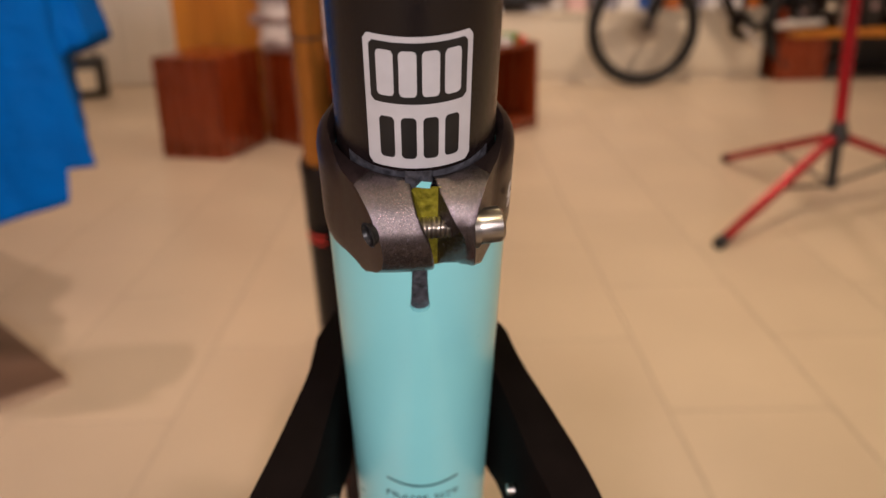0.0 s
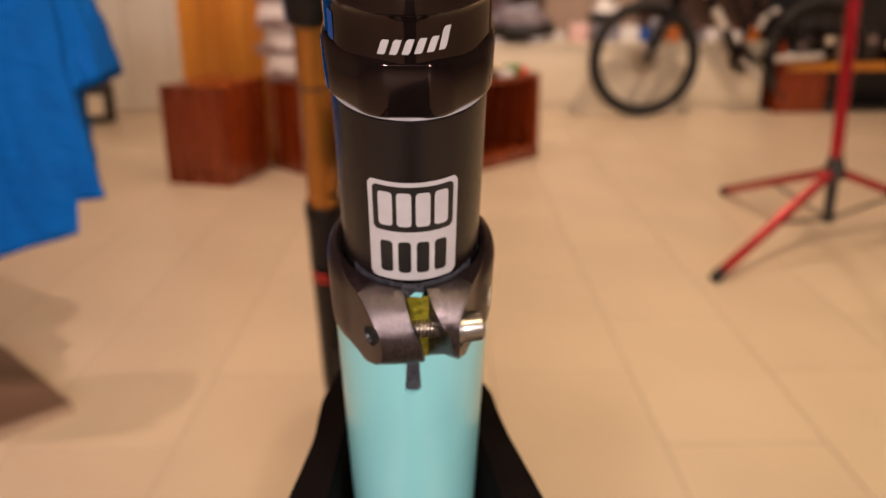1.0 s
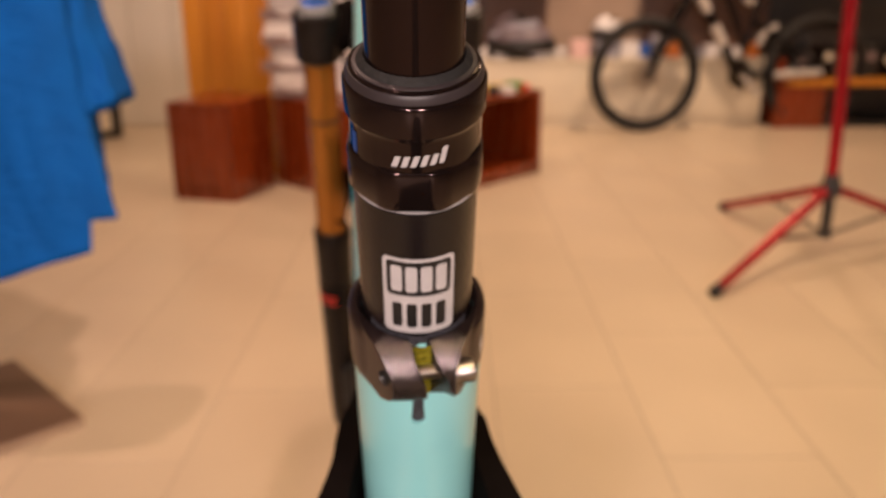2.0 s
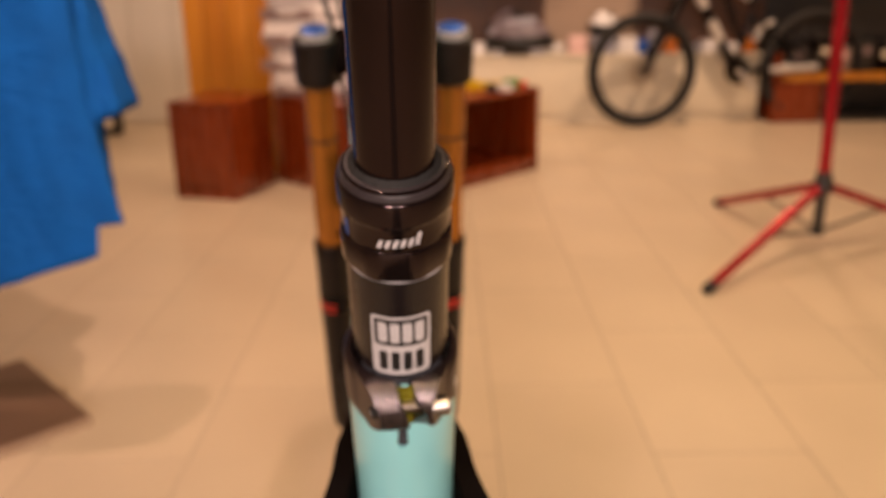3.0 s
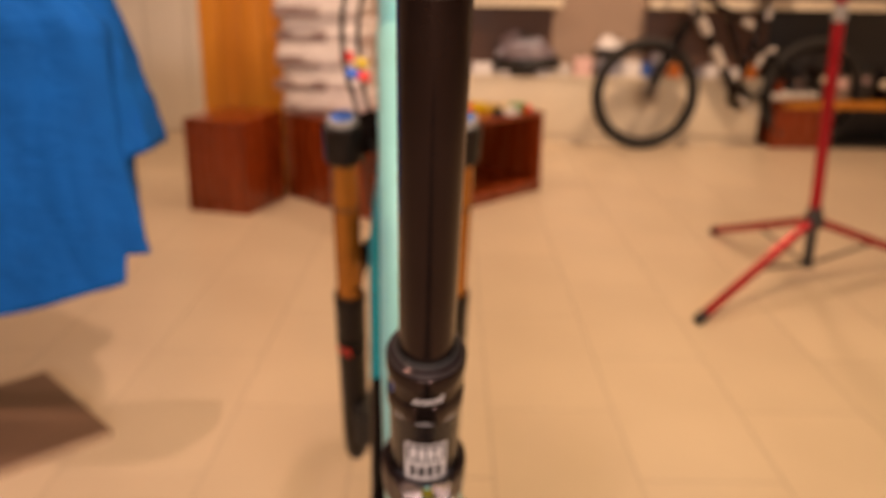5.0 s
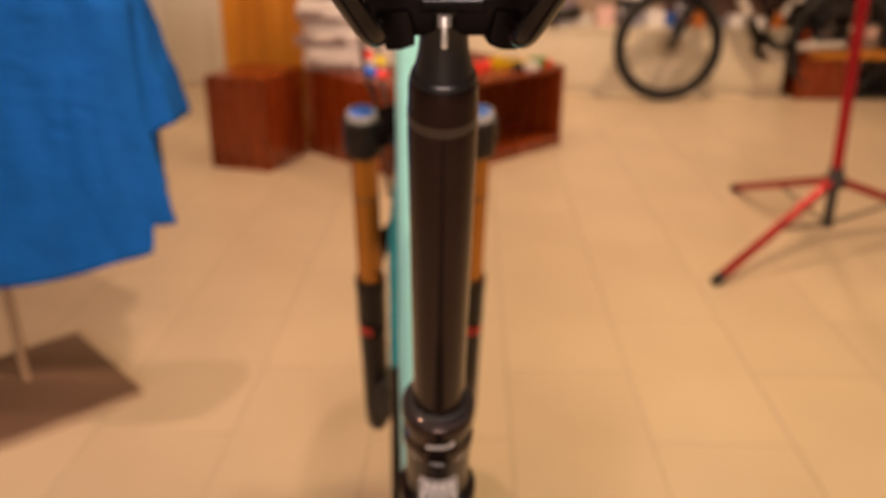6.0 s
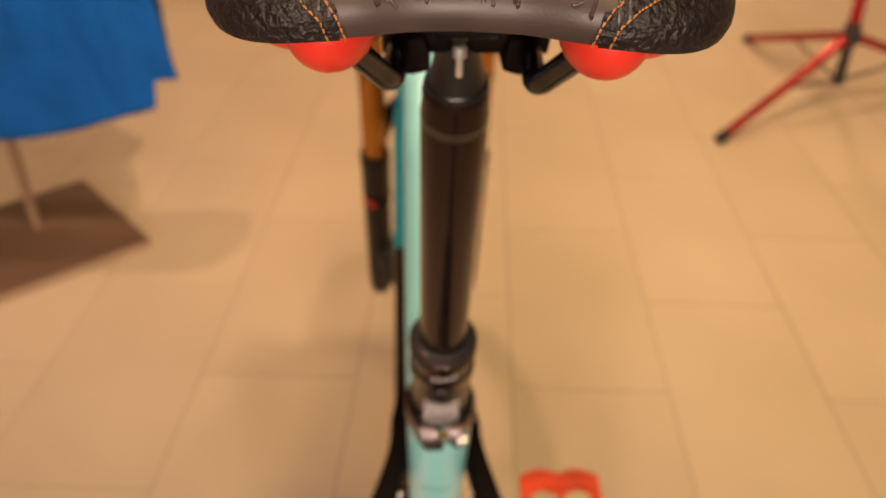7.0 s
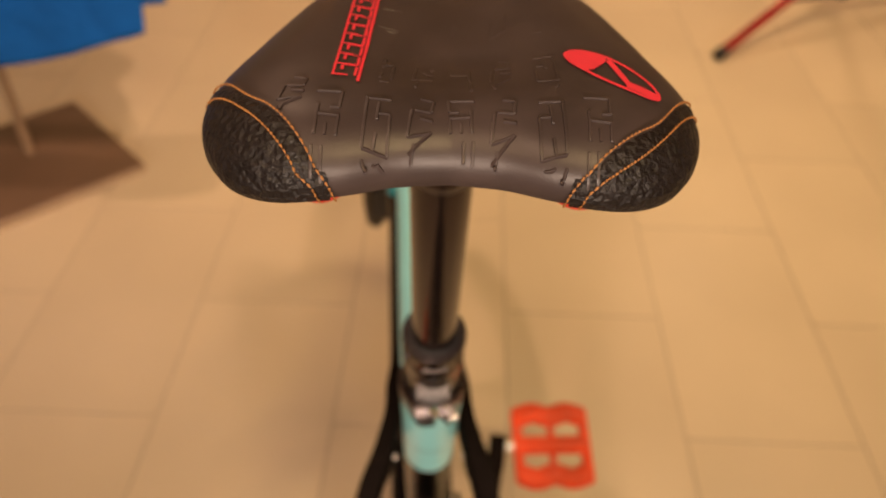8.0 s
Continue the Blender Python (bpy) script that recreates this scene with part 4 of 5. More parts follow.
# cranks and pedals
PED = Vector((0.178, 0.345, 0.339))
for c_, d_ in (((PED.y, PED.z), 1), ((0.085, 0.271), -1)):
    dy, dz = c_[0] - 0.215, c_[1] - 0.305
    line_ = [(d_ * 0.060, 0.215, 0.305), (d_ * 0.078, 0.215 + dy * 0.15, 0.305 + dz * 0.15), (d_ * 0.102, 0.215 + dy * 0.9, 0.305 + dz * 0.9), (d_ * 0.106, c_[0] + dy * 0.08, c_[1] + dz * 0.08)]
    part("crank_arm", sweep(line_, [(0.014, 0.018), (0.013, 0.018), (0.012, 0.016), (0.012, 0.014)], n=16, power=3), M_SATIN, bike, "black crank arm")
part("chainring", lathe([(0.044, 0.02), (0.044, 0.068), (0.048, 0.068), (0.048, 0.02)], T(0, 0.215, 0.305) @ R(90, "Y"), 48, cap=False), M_SATIN, bike, "black chainring")


def pedal(c, pitch):
    m = T(*c) @ R(pitch, "X")
    p = empty("pedal", Matrix(), "", "")
    p.parent = bike
    p["label"] = "orange red flat platform pedal"
    for yy, hh in ((-0.0445, 0.0148), (0.0, 0.0125), (0.0445, 0.0148)):
        pts = [(x, yy - math.copysign(0.0035, yy) * math.cos(x / 0.047 * 2 * math.pi) * (1 if yy else 0), 0) for x in [-0.047 + 0.094 * k / 12 for k in range(13)]]
        part("cross_bar", sweep([m @ Vector(q) for q in pts], [(hh, 0.0075)] * 13, n=12, power=4), M_PEDAL, p, "orange red pedal bar")
    for xx, ww in ((-0.046, 0.0072), (0.0, 0.0048), (0.046, 0.0072)):
        part("side_bar", sweep([m @ Vector((xx, yy, 0)) for yy in (-0.05, 0, 0.05)], [(ww, 0.0070)] * 3, n=12, power=4), M_PEDAL, p, "orange red pedal bar")
    s_ = -1 if c[0] > 0 else 1
    part("pedal_axle", rod(m @ Vector((s_ * 0.088, 0, 0)), m @ Vector((s_ * 0.040, 0, 0)), 0.0065, 16), M_STEEL, p, "bright pedal axle")
    for xx in (-0.040, -0.014, 0.014, 0.040):
        for yy in (-0.047, 0.047):
            part("grip_pin", rod(m @ Vector((xx, yy, 0.006)), m @ Vector((xx, yy, 0.0115)), 0.0016, 8), M_PEDAL, p)


pedal(PED, 14)
pedal((-0.178, 0.085, 0.271), 5)

# cables by the head tube
for k, ln in enumerate(([(-0.030, 0.60, 1.12), (-0.062, 0.58, 1.07), (-0.066, 0.60, 1.00), (-0.052, 0.64, 0.93), (-0.040, 0.70, 0.80)], [(-0.020, 0.62, 1.13), (-0.050, 0.66, 1.05), (-0.048, 0.67, 0.97), (-0.036, 0.63, 0.92), (-0.034, 0.60, 0.87)])):
    part("cable", sweep(smooth_line(ln, 8), 0.0028, n=8), M_CABLE, bike, "thin black control cable")

# small coloured hang tags on the cables
for tx, tz, mat_, lab in ((-0.046, 0.999, M_YELLOW, "yellow"), (-0.057, 0.986, M_BLUE, "blue"), (-0.044, 0.984, M_RED, "red"), (-0.062, 1.006, M_RED, "red")):
    part("cable_tag", box((0.015, 0.004, 0.011), T(tx, 0.600, tz) @ R(18, "Y"), 0.0018), mat_, bike, "small %s tag on the cables" % lab)

# ---- red work stand ----
stand = empty("repair_stand", T(1.372, 2.79, 0), "red metal tripod repair stand with black plastic joints", "repair stand")
part("pole", rod((0, 0, 0.24), (-0.035, 0.0, 1.55), 0.021, 24), M_REDMETAL, stand, "red upright pole")
part("height_clamp", lathe([(0.965, 0.022), (0.968, 0.026), (1.022, 0.026), (1.025, 0.022)], T(-0.0205, 0, 0), 24), M_GREY, stand, "grey height clamp")
part("inner_pole", rod((0, 0, 0.075), (0, 0, 0.25), 0.019, 24), M_BLKPLASTIC, stand, "black lower sleeve")
part("sleeve_foot", lathe([(0.070, 0.016), (0.074, 0.023), (0.088, 0.023), (0.092, 0.019)], Matrix(), 24), M_BLKPLASTIC, stand)
part("joint_collar", lathe([(0.225, 0.024), (0.23, 0.034), (0.262, 0.036), (0.275, 0.030), (0.30, 0.027), (0.305, 0.022)], Matrix(), 24), M_BLKPLASTIC, stand, "black leg joint collar")
for fx, fy in ((-0.513, -0.394), (-0.146, 0.663), (0.61, 0.26)):
    d = Vector((fx, fy, 0.0)).normalized()
    top = d * 0.035 + Vector((0, 0, 0.245))
    foot = Vector((fx, fy, 0.014))
    leg = part("leg", rod(top, foot, 0.0165, 20), M_REDMETAL, stand, "red tubular leg")
    ax = (foot - top).normalized()
    part("rubber_foot", sweep([foot - ax * 0.035, foot - ax * 0.032, foot - ax * 0.002, foot + ax * 0.006], [0.0165, 0.0195, 0.0195, 0.015], n=18), M_RUBBER, leg, "black rubber foot")
    part("brace", rod(d * 0.018 + Vector((0, 0, 0.085)), top.lerp(foot, 0.45) - Vector((0, 0, 0.012)), 0.006, 10), M_BLKPLASTIC, stand, "thin dark brace")

# ---- garment on a display stand ----
form = empty("garment_stand", T(-1.108, 1.620, 0), "grey brown square plate with a slim tan pole", "garment stand")
part("base_plate", box((0.424, 0.424, 0.006), T(0, 0, 0.0252) @ R(45, "Z"), 0.002), M_PLATE, form, "grey brown laminate plate")
part("edge_band", box((0.430, 0.430, 0.0222), T(0, 0, 0.0111) @ R(45, "Z"), 0.002), M_EDGE, form, "pale brown plate edge")
part("pole", rod((-0.012, 0.03, 0.028), (-0.012, 0.0, 1.08), 0.0125, 18), M_POLE, form, "slim tan pole")
part("cross_arm", sweep([(-0.36, -0.05, 1.06), (0, -0.02, 1.10), (0.36, -0.05, 1.06)], 0.012, n=12), M_POLE, form)


def shirt():
    """Hanging shirt body: a flat tube, slit at the sides, the front panel longer than the wider back panel."""
    bm = bmesh.new()
    n = 200
    rows = []
    for k in range(49):
        f = k / 48
        row = []
        for j in range(n):
            t = 2 * math.pi * j / n
            c, s_ = math.cos(t), math.sin(t)
            c = math.copysign(min(1.0, abs(c) ** 0.40 * 1.03), c)
            s_ = math.copysign(min(1.0, abs(s_) ** 0.40 * 1.03), s_)
            behind = 1.0 if s_ > -0.80 else 0.0  # past the slit
            front = 0.360 + 0.098 * max(0.0, c) ** 1.3 + 0.003 * math.sin(9 * c + 0.6)
            hem = front + 0.062 * behind + 0.003 * noise.noise(Vector((c * 5, s_ * 2, 7)))
            z = hem + (1.10 - hem) * f
            sh_ = 1.0 if f < 0.80 else 1.0 - 0.34 * ((f - 0.80) / 0.20) ** 1.5
            slit = max(0.0, 1 - f / 0.40)
            rx = (0.434 - 0.016 * f + 0.034 * behind * slit * min(1.0, max(0.0, (s_ + 0.79) / 0.10)) * math.exp(-(max(0.0, s_ + 0.65) / 0.40) ** 2) - 0.018 * max(0.0, s_ + 0.4)) * sh_
            ry = (0.088 - 0.012 * f) * (1 if f < 0.85 else 1 - 0.6 * (f - 0.85) / 0.15)
            drop = 0.010 * (1 - f) * math.sin(8 * c + 2.5 * f) * abs(s_) * (1 - abs(c) ** 4)
            soft = 0.016 * noise.noise(Vector((c * 3.0, s_ * 2.2, z * 2.2))) + 0.007 * noise.noise(Vector((c * 9, s_ * 5, z * 5 + c * 4)))
            side = max(0.0, (abs(c) - 0.62) / 0.38)
            crimp = 0.0018 * side * math.sin(z * 120 + 5 * noise.noise(Vector((c * 6, 0, z * 6)))) * max(0, 1 - f * 1.6)
            fold = drop + soft + crimp
            row.append((c * (rx + 0.4 * soft + crimp), s_ * ry + math.copysign(fold, s_) * min(1, abs(s_) * 2) * (1 - 0.7 * abs(c) ** 6), z))
        rows.append(row)
    grid(bm, rows, closed_u=True)
    return bm


shirt_ob = part("blue_shirt", shirt(), M_CLOTH)
tagged(shirt_ob, "bright blue cotton shirt hanging over a display stand", "shirt")
shirt_ob.matrix_world = T(-1.094, 1.570, 0)
sol = shirt_ob.modifiers.new("thickness", "SOLIDIFY")
sol.thickness = 0.0025
for sgn in (-1, 1):
    bm = bmesh.new()
    rows = []
    for k in range(21):
        f = k / 20
        c = Vector((sgn * (0.340 + 0.108 * f ** 0.9), 0.02 + 0.03 * f, 1.075 - 0.352 * f))
        row = []
        for j in range(48):
            t = 2 * math.pi * j / 48
            w = 0.052 - 0.014 * f
            dpt = 0.062 + 0.022 * f
            fo = 1 + 0.30 * noise.noise(Vector((math.cos(t) * 2, math.sin(t) * 2, f * 5 + 5 * sgn))) + 0.10 * noise.noise(Vector((math.cos(t) * 5, math.sin(t) * 5, f * 14)))
            row.append(c + Vector((math.cos(t) * w * fo, math.sin(t) * dpt * fo, sgn * 0.018 * math.cos(t))))
        rows.append(row)
    grid(bm, rows, closed_u=True)
    sv = part("sleeve", bm, M_CLOTH, shirt_ob, "short blue sleeve")
    ms = sv.modifiers.new("thickness", "SOLIDIFY")
    ms.thickness = 0.002


# ---- wooden display boxes ----
def display_box(name, c, w, d, h, turn, label, open_side=False):
    b = empty(name, T(c[0], c[1], 0) @ R(turn, "Z"), label, "display box")
    th_ = 0.022
    part("top_board", box((w, d, th_), T(0, 0, h - th_ / 2), 0.002), M_MAHOG, b)
    part("bottom_board", box((w - 0.004, d - 0.004, th_), T(0, 0, 0.04 + th_ / 2), 0.002), M_MAHOG, b)
    part("plinth", box((w - 0.02, d - 0.02, 0.04), T(0, 0, 0.02), 0.002), M_MAHOG, b)
    hh = h - th_ - 0.0005
    part("side_board", box((th_, d - 0.003, hh), T(-w / 2 + th_ / 2 + 0.001, 0, hh / 2), 0.002), M_MAHOG, b)
    part("side_board", box((th_, d - 0.003, hh), T(w / 2 - th_ / 2 - 0.001, 0, hh / 2), 0.002), M_MAHOG, b)
    part("back_board", box((w - 2 * th_ - 0.004, th_, hh), T(0, d / 2 - th_ / 2 - 0.002, hh / 2), 0.002), M_MAHOG, b)
    if not open_side:
        part("front_board", box((w - 2 * th_ - 0.004, th_, hh), T(0, -d / 2 + th_ / 2 + 0.002, hh / 2), 0.002), M_MAHOG, b)
    return b


u1 = Vector((0.963, -0.270, 0))
v1 = Vector((0.270, 0.963, 0))
c1 = Vector((-0.935, 3.643, 0)) - u1 * 0.16 + v1 * 0.20
display_box("display_box", c1, 0.32, 0.40, 0.449, math.degrees(math.atan2(u1.y, u1.x)), "closed red brown wooden display box on the floor")
u2 = Vector((0.69, 0.724, 0))
v2 = Vector((-0.724, 0.69, 0))
c2 = Vector((-0.213, 3.466, 0)) + u2 * 0.53 + v2 * 0.425
display_box("display_box", c2, 1.06, 0.85, 0.430, math.degrees(math.atan2(u2.y, u2.x)), "open fronted red brown wooden display box", True)

# small bright goods on the open box
rng = random.Random(11)
for k, (gx, gy, mat_, lab) in enumerate(((0.16, 4.16, M_YELLOW, "yellow"), (0.22, 4.20, M_YELLOW, "yellow"), (0.30, 4.22, M_YELLOW, "yellow"), (0.10, 4.10, M_RED, "red"), (0.37, 4.20, M_GREEN, "green"), (0.26, 4.05, M_INK, "black"), (0.42, 4.25, M_RED, "red"), (0.05, 4.0, M_RED, "red"), (0.33, 4.08, M_STICKER, "white"))):
    pk = part("boxed_accessory", box((rng.uniform(0.05, 0.08), rng.uniform(0.04, 0.06), rng.uniform(0.025, 0.055)), Matrix(), 0.006), mat_)
    tagged(pk, "small %s packet lying on the wooden box" % lab, "packet", "packets on the wooden box")
    hgt = max(v.co.z for v in pk.data.vertices)
    pk.matrix_world = T(gx, gy, 0.4302 + hgt) @ R(rng.uniform(0, 90), "Z")

# honey pine panel of upright boards behind the closed box
pine = empty("pine_panel", T(-1.07, 4.27, 0) @ R(-6, "Z"), "tall panel of honey pine boards behind the boxes", "panel")
for k in range(4):
    part("board", box((0.108, 0.03, 2.1), T(-0.168 + 0.112 * k, 0, 1.05), 0.004), M_PINE, pine)

# stack of folded white garments
rng = random.Random(5)


def folded_garment(w, d, h, seed):
    """A soft folded bundle: rounded front fold, layers showing on the open sides."""
    bm = bmesh.new()
    n_u = 48
    rows = []
    for k in range(13):
        a = -math.pi / 2 + math.pi * k / 12
        row = []
        for j in range(n_u):
            t = 2 * math.pi * j / n_u
            c, s_ = math.cos(t), math.sin(t)
            c = math.copysign(abs(c) ** 0.35, c)
            s_ = math.copysign(abs(s_) ** 0.35, s_)
            bulge = abs(math.cos(a)) ** 0.5
            inset = 1 - 0.13 * (1 - bulge)
            crease = 0.004 * math.sin(5 * a) * bulge
            wob = 0.008 * noise.noise(Vector((c * 2 + seed, s_ * 2, math.sin(a))))
            sag = 0.006 * noise.noise(Vector((c * 1.3, s_ * 1.3 + seed, 3)))
            row.append((c * (w / 2 * inset - crease + wob), s_ * (d / 2 * inset - crease + wob), h / 2 * math.copysign(abs(math.sin(a)) ** 0.95, a) + sag))
        rows.append(row)
    grid(bm, rows, closed_u=True, cap=True)
    return bm


STEP = 0.118
for k in range(5):
    g = part("folded_garment", folded_garment(0.45 + rng.uniform(-0.02, 0.02), 0.34, STEP - 0.001, 3.7 * k), M_PAPER)
    tagged(g, "folded white garment in a stack on the wooden box", "garment", "stack of folded white garments")
    g.matrix_world = T(-0.60 + rng.uniform(-0.018, 0.018), 4.13 + rng.uniform(-0.01, 0.01), 0.4305 + STEP * (k + 0.5)) @ R(-10 + rng.uniform(-3, 3), "Z")
    # dull grey band low on the front of each bundle
    tag = part("garment_band", box((0.22 + 0.05 * rng.random(), 0.003, 0.052), T(rng.uniform(-0.10, -0.06), -0.170, -0.028), 0.0006), M_DULL, g, "dull grey band")
ZT = 0.4305 + STEP * 5
for gx, gz, mat_, lab in ((-0.50, 0.025, M_YELLOW, "yellow"), (-0.57, 0.025, M_BLUE, "blue"), (-0.44, 0.025, M_RED, "red")):
    pk = part("boxed_accessory", box((0.07, 0.05, 0.05), Matrix(), 0.008), mat_)
    tagged(pk, "small %s packet on the stack of white garments" % lab, "packet")
    pk.matrix_world = T(gx, 4.05, ZT + gz - 0.003)

# ---- platform along the back wall ----
plat = empty("display_platform", T(0.55, 5.6, 0), "long low ivory display platform along the wall", "platform")
part("platform_top", box((3.24, 0.297, 0.03), T(0, 0.15, 0.445), 0.003), M_LEDGE, plat)
part("platform_front", box((3.22, 0.02, 0.36), T(0, 0.022, 0.25), 0.002), M_LEDGE, plat)
part("platform_plinth", box((3.2, 0.02, 0.07), T(0, 0.04, 0.035), 0.002), M_LEDGE, plat)
part("platform_end", box((0.02, 0.25, 0.43), T(1.61, 0.16, 0.215), 0.002), M_LEDGE, plat)
tagged(part("wall_panel", box((4.1, 0.02, 2.6), T(1.40, 5.888, 1.3 + 0.3), 0), M_TAN, smooth=False), "tan painted wall panel above the platform", "wall panel", kind="structure")
for px0, px1 in ((-0.30, 0.73), (1.38, 3.40)):
    tagged(part("dark_panel", box((px1 - px0, 0.014, 0.62), T((px0 + px1) / 2, 5.870, 0.463 + 0.31), 0.002), M_DARKWOOD), "dark brown display board under the wall shelf", "display board", kind="structure")
for cx, w in ((0.3, 0.95), (2.165, 1.60)):
    sf = part("wall_shelf", box((w, 0.20, 0.06), T(cx, 5.762, 0.945), 0.004), M_LEDGE)
    tagged(sf, "thin ivory shelf on the wall above the platform", "shelf", "wall shelves")

rng = random.Random(21)
row_goods = ((-0.25, 0.12, 0.07, M_STICKER, "white"), (-0.08, 0.14, 0.08, M_STICKER, "white"), (0.08, 0.13, 0.06, M_SILVER, "grey"), (0.24, 0.14, 0.08, M_STICKER, "white"), (0.40, 0.09, 0.05, M_STICKER, "white"), (0.66, 0.10, 0.07, M_STICKER, "white"), (0.79, 0.13, 0.07, M_WHITEP, "white"), (0.94, 0.12, 0.12, M_PINK, "pale pink"), (1.11, 0.16, 0.12, M_SILVER, "grey"), (1.27, 0.13, 0.10, M_STICKER, "white"), (1.375, 0.06, 0.09, M_BLUE, "blue"), (1.45, 0.07, 0.15, M_SILVER, "grey"), (1.56, 0.10, 0.095, M_ORANGE, "orange"), (1.70, 0.12, 0.05, M_SILVER, "grey"), (1.84, 0.13, 0.08, M_STICKER, "white"), (1.98, 0.10, 0.06, M_STICKER, "white"), (2.09, 0.08, 0.09, M_ORANGE, "orange"))
for gx, w, h, mat_, lab in row_goods:
    pk = part("packet", box((w, 0.12, h), Matrix(), 0.010), mat_)
    tagged(pk, "small %s boxed accessory lying on the ivory platform" % lab, "packet", "goods on the platform")
    pk.matrix_world = T(gx, 5.72 + rng.uniform(-0.015, 0.015), 0.4605 + h / 2) @ R(rng.uniform(-9, 9), "Z")


def helmet(x, y, z, turn, size, shell_mat, stripe_mat, label, tilt=0):
    h = empty("cycle_helmet", T(x, y, z) @ R(turn, "Z") @ R(-tilt, "Y") @ Matrix.Scale(size, 4), label, "helmet")
    ring_ = [2 * math.pi * j / 40 for j in range(40)]
    bm = bmesh.new()
    rows = []
    for k in range(13):
        a = math.pi / 2 * k / 12
        rows.append([(0.15 * math.cos(t) * math.cos(a) * (1 + 0.12 * math.cos(t)), 0.11 * math.sin(t) * math.cos(a), 0.05 + 0.12 * math.sin(a) - 0.02 * math.cos(t)) for t in ring_])
    grid(bm, rows, closed_u=True)
    bmesh.ops.remove_doubles(bm, verts=bm.verts, dist=0.0005)
    part("shell", bm, shell_mat, h)
    part("lower_shell", sweep([(0.152 * math.cos(t) * (1 + 0.12 * math.cos(t)), 0.112 * math.sin(t), 0.035 - 0.018 * math.cos(t)) for t in ring_], [(0.012, 0.03)] * 40, n=10, closed=True), M_INK, h, "black lower shell")
    part("stripe", sweep([(-0.11, -0.076, 0.098), (0.0, -0.082, 0.122), (0.12, -0.074, 0.122)], [(0.006, 0.012), (0.006, 0.020), (0.006, 0.022)], n=10), stripe_mat, h, "pale stripe along the shell")
    for sy in (-0.05, 0.0, 0.05):
        part("vent", sweep([(-0.11, sy, 0.125), (0, sy * 1.1, 0.168), (0.11, sy, 0.125)], [(0.008, 0.006)] * 3, n=8), M_INK, h, "dark vent slot")


M_MAUVE = material("mauve_grey_helmet_shell", (0.17, 0.135, 0.16), 0.35, vary=0.12, scale=30)
helmet(0.53, 5.735, 0.4930, -14, 1.42, M_MAUVE, M_SILVER, "mauve grey bicycle helmet with a pale stripe and dark lower shell", tilt=9)
helmet(1.11, 5.715, 0.5815, 60, 0.85, M_STICKER, M_STICKER, "white bicycle helmet on a grey box")

# ---- white bicycle along the platform ----
far = empty("city_bicycle", T(1.325, 5.44, 0) @ R(-83.0, "Z"), "white and black bicycle parked beside the ivory platform", "bicycle")
RW = 0.370
wheel(far, (0, 0, RW), RW, 0.031, "front_wheel", "black tyred front wheel")
wheel(far, (0, 1.18, RW), RW, 0.031, "rear_wheel", "black tyred rear wheel")
for a, b, r, mat_, nm, lab in (
    ((0, 0.27, 0.96), (0, 0.63, 0.37), 0.030, M_BLACK, "down_tube", "black down tube"), ((0, 0.28, 1.03), (0, 0.72, 0.80), 0.022, M_BLACK, "top_tube", "black top tube"),
    ((0, 0.80, 1.06), (0, 0.63, 0.36), 0.018, M_BLACK, "seat_tube", "black seat tube"), ((0, 0.28, 0.90), (0, 0.235, 1.05), 0.025, M_WHITEP, "head_tube", "white head tube"),
    ((0.05, 0.71, 0.70), (0.06, 1.18, RW), 0.011, M_BLACK, "seat_stay", "black seat stay"), ((-0.05, 0.71, 0.70), (-0.06, 1.18, RW), 0.011, M_BLACK, "seat_stay", "black seat stay"),
    ((0.04, 0.66, 0.35), (0.05, 0.86, 0.355), 0.014, M_BLACK, "chain_stay", "black chain stay"), ((-0.04, 0.66, 0.35), (-0.05, 0.86, 0.355), 0.014, M_BLACK, "chain_stay", "black chain stay"),
    ((0.05, 0.86, 0.355), (0.06, 1.18, RW), 0.022, M_WHITEP, "stay_guard", "white stay guard"), ((-0.05, 0.86, 0.355), (-0.06, 1.18, RW), 0.022, M_WHITEP, "stay_guard", "white stay guard"),
    ((0.055, 0, RW), (0.055, 0.255, 0.86), 0.019, M_BLACK, "fork_leg", "black fork leg"), ((-0.055, 0, RW), (-0.055, 0.255, 0.86), 0.019, M_BLACK, "fork_leg", "black fork leg"),
    ((0, 0.326, 0.868), (0, 0.390, 0.763), 0.0312, M_WHITEP, "frame_decal", "white tube decal"), ((0, 0.440, 0.681), (0, 0.520, 0.550), 0.0312, M_WHITEP, "frame_decal", "white tube decal"), ((0, 0.62, 0.8523), (0, 0.69, 0.8157), 0.0232, M_WHITEP, "frame_decal", "white tube decal"),
    ((0.085, 0.63, 0.36), (0.09, 0.74, 0.23), 0.015, M_WHITEP, "crank_arm", "pale crank"), ((-0.085, 0.63, 0.36), (-0.09, 0.52, 0.49), 0.013, M_STEEL, "crank_arm", "bright crank")):
    part(nm, rod(a, b, r, 14), mat_, far, lab)
part("shock_absorber", rod((0, 0.52, 0.86), (0, 0.665, 0.52), 0.021, 14), M_BLACK, far, "black shock absorber")
part("rear_reflector", lathe([(0.0, 0.012), (0.01, 0.030), (0.06, 0.032), (0.075, 0.020)], T(-0.03, 0.80, 0.86), 20), M_STICKER, far, "pale bag clipped under the saddle")
part("rocker_link", sweep(smooth_line([(-0.045, 0.78, 0.54), (-0.05, 0.82, 0.62), (-0.05, 0.90, 0.66)], 5), 0.019, n=12), M_WHITEP, far, "pale rocker link")
part("fork_bridge", rod((-0.06, 0.225, 0.80), (0.06, 0.225, 0.80), 0.022, 14), M_BLACK, far)
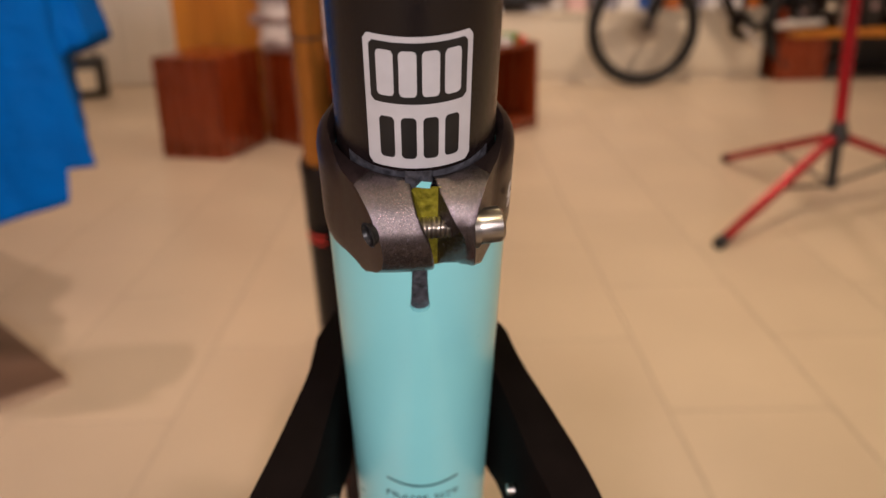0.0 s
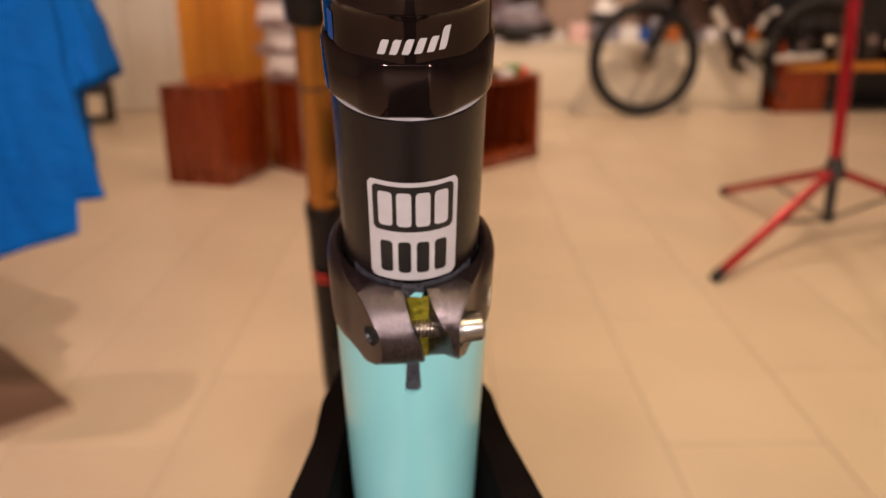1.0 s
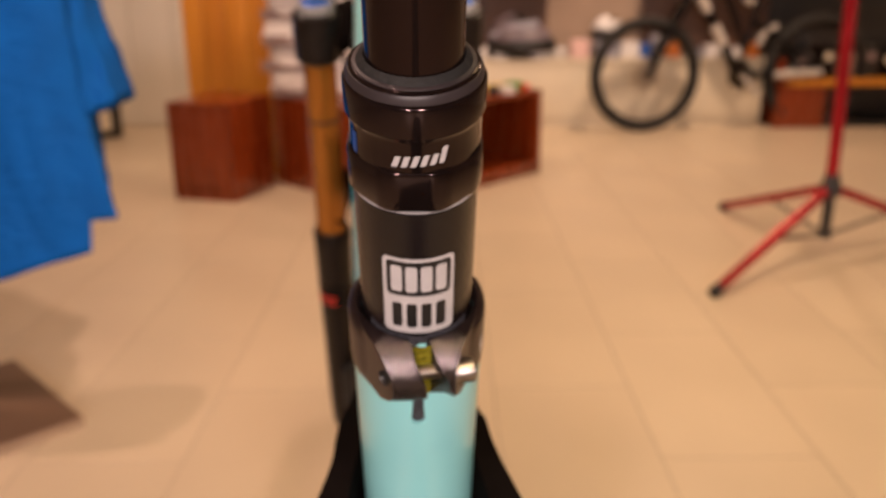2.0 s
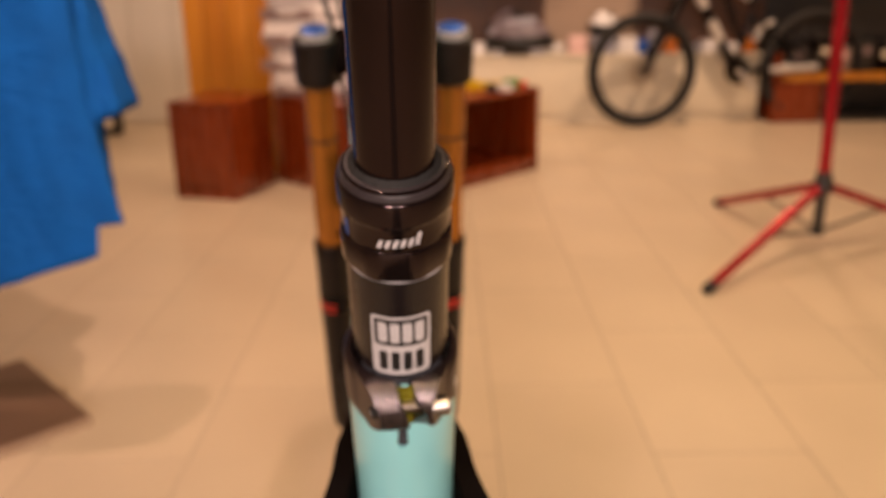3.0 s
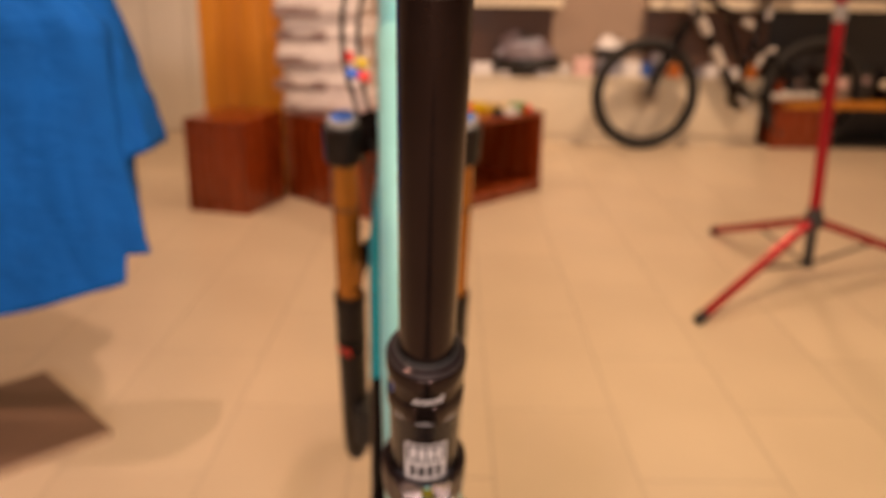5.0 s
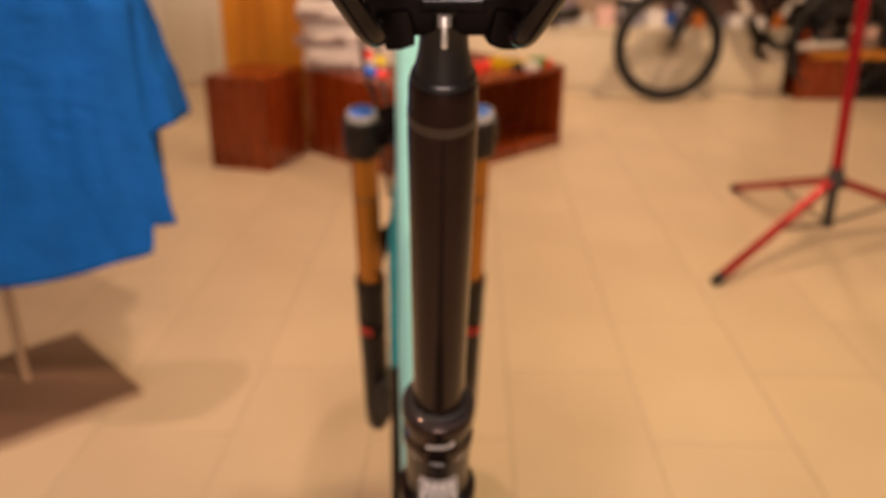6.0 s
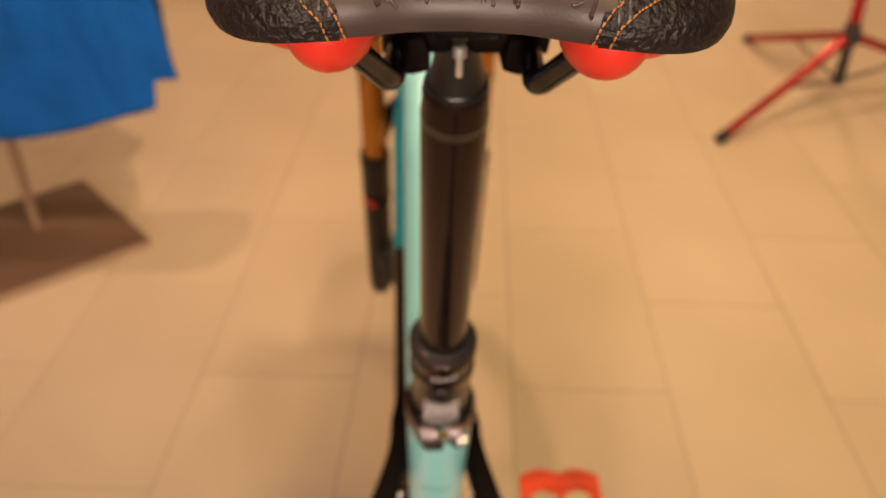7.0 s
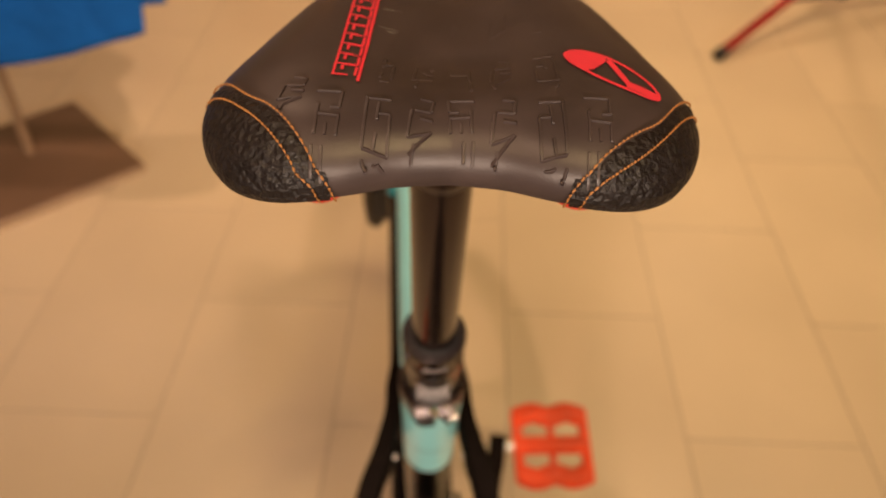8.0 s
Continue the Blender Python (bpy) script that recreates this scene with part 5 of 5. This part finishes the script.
part("chainring", lathe([(0.05, 0.03), (0.05, 0.085), (0.055, 0.085), (0.055, 0.03)], T(0, 0.63, 0.36) @ R(90, "Y"), 36, cap=False), M_BLACK, far)
part("brake_disc", lathe([(0.045, 0.03), (0.045, 0.08), (0.047, 0.08), (0.047, 0.03)], T(0, 0, RW) @ R(90, "Y"), 32, cap=False), M_STEEL, far)
part("saddle", box((0.14, 0.26, 0.05), T(0, 0.83, 1.07), 0.02), M_BLACK, far)
part("handlebar", rod((-0.3, 0.17, 1.13), (0.3, 0.17, 1.13), 0.015, 12), M_BLACK, far)
part("stem", rod((0, 0.235, 1.05), (0, 0.17, 1.13), 0.017, 12), M_BLACK, far)

# ---- dark cabinet with an orange shelf at the end of the platform ----
cab = empty("open_cabinet", T(2.83, 5.69, 0), "dark low cabinet with a pale wooden shelf edge", "cabinet")
SHELF = 0.300
part("cabinet_back", box((1.18, 0.02, 0.95), T(0, 0.16, 0.475), 0.002), M_INK, cab)
part("cabinet_end", box((0.03, 0.34, 0.46), T(-0.58, 0, 0.23), 0.002), M_MAHOG, cab)
part("cabinet_front", box((0.30, 0.02, 0.30), T(-0.42, -0.15, 0.155), 0.002), M_MAHOG, cab)
part("cabinet_floor", box((1.12, 0.30, 0.03), T(0.02, 0, 0.02), 0.002), M_INK, cab)
part("shelf_board", box((1.14, 0.33, 0.045), T(0.03, -0.01, SHELF), 0.003), M_PINE, cab, "pale wooden shelf")
rng = random.Random(8)
for k in range(7):
    pk = part("shoe_box", box((0.11, 0.2, 0.16 + 0.05 * (k % 2)), Matrix(), 0.006), (M_INK, M_SATIN, M_BROWN)[k % 3])
    tagged(pk, "dark boxed goods on the pale wooden shelf", "box", "boxes on the shelf")
    lid = part("box_end", box((0.055, 0.004, 0.05), T(0, -0.102, 0.035), 0.001), (M_PINK, M_DULL, M_LEDGE)[(k + 1) % 3], pk, "pale printed box end")
    pk.matrix_world = T(2.42 + 0.145 * k, 5.70, SHELF + 0.0235 + 0.08 + 0.025 * (k % 2)) @ R(rng.uniform(-8, 8), "Z")

# dark bag near the wall
bag = empty("small_bag", T(-2.22, 5.42, 0) @ R(20, "Z"), "small black and cream bag on the floor by the wall", "bag")
part("bag_body", box((0.22, 0.16, 0.26), T(0, 0, 0.13), 0.05, seg=4), M_BLKPLASTIC, bag)
part("bag_pocket", box((0.13, 0.03, 0.13), T(-0.02, -0.085, 0.12), 0.014, seg=3), M_LEDGE, bag, "cream front pocket")
part("bag_handle", sweep(smooth_line([(-0.06, 0, 0.25), (-0.04, 0, 0.31), (0.04, 0, 0.31), (0.06, 0, 0.25)], 5), 0.008, n=8), M_BLKPLASTIC, bag)

# upright boards that line the wall behind the pine panel
for k in range(7):
    tagged(part("wall_board", box((0.285, 0.02, 2.9), T(-2.58 + 0.29 * k, 5.888, 1.46), 0.004), M_WALL), "cream upright wall board", "wall board", kind="structure")

# ---- floor tiles ----
TW, TL = 0.334, 0.65
tile_me = None
rng = random.Random(2)
ix0, ix1 = math.floor((X0 - 0.132) / TW), math.ceil((X1 - 0.132) / TW)
far_bm = bmesh.new()
for i in range(ix0, ix1):
    xc = 0.132 + (i + 0.5) * TW
    shift = 0.82 + (0.0 if i % 2 else TL / 2)
    j0, j1 = math.floor((Y0 - shift) / TL), math.ceil((Y1 - shift) / TL)
    for j in range(j0, j1):
        yc = shift + (j + 0.5) * TL
        hw, hl, b = TW / 2 - 0.0013, TL / 2 - 0.0013, 0.0010
        rows = [[(-hw + s, -hl + s, z), (hw - s, -hl + s, z), (hw - s, hl - s, z), (-hw + s, hl - s, z)] for s, z in ((0, -0.003), (0, -0.0006), (b, 0.0))]
        if yc < -1.4:
            vv = grid(far_bm, [[(x + xc, y + yc, z) for x, y, z in row] for row in rows], closed_u=True)
            far_bm.faces.new(vv[-1])
            continue
        if tile_me is None:
            bm = bmesh.new()
            vv = grid(bm, rows, closed_u=True)
            bm.faces.new(vv[-1])
            t0 = part("tile", bm, M_TILE, floor, smooth=False)
            tile_me = t0.data
        else:
            t0 = new("tile", tile_me)
            t0.parent = floor
        t0.location = (xc, yc, rng.uniform(-0.0002, 0.0002))
tagged(part("floor_tiling", far_bm, M_TILE, floor, smooth=False), kind="stuff")
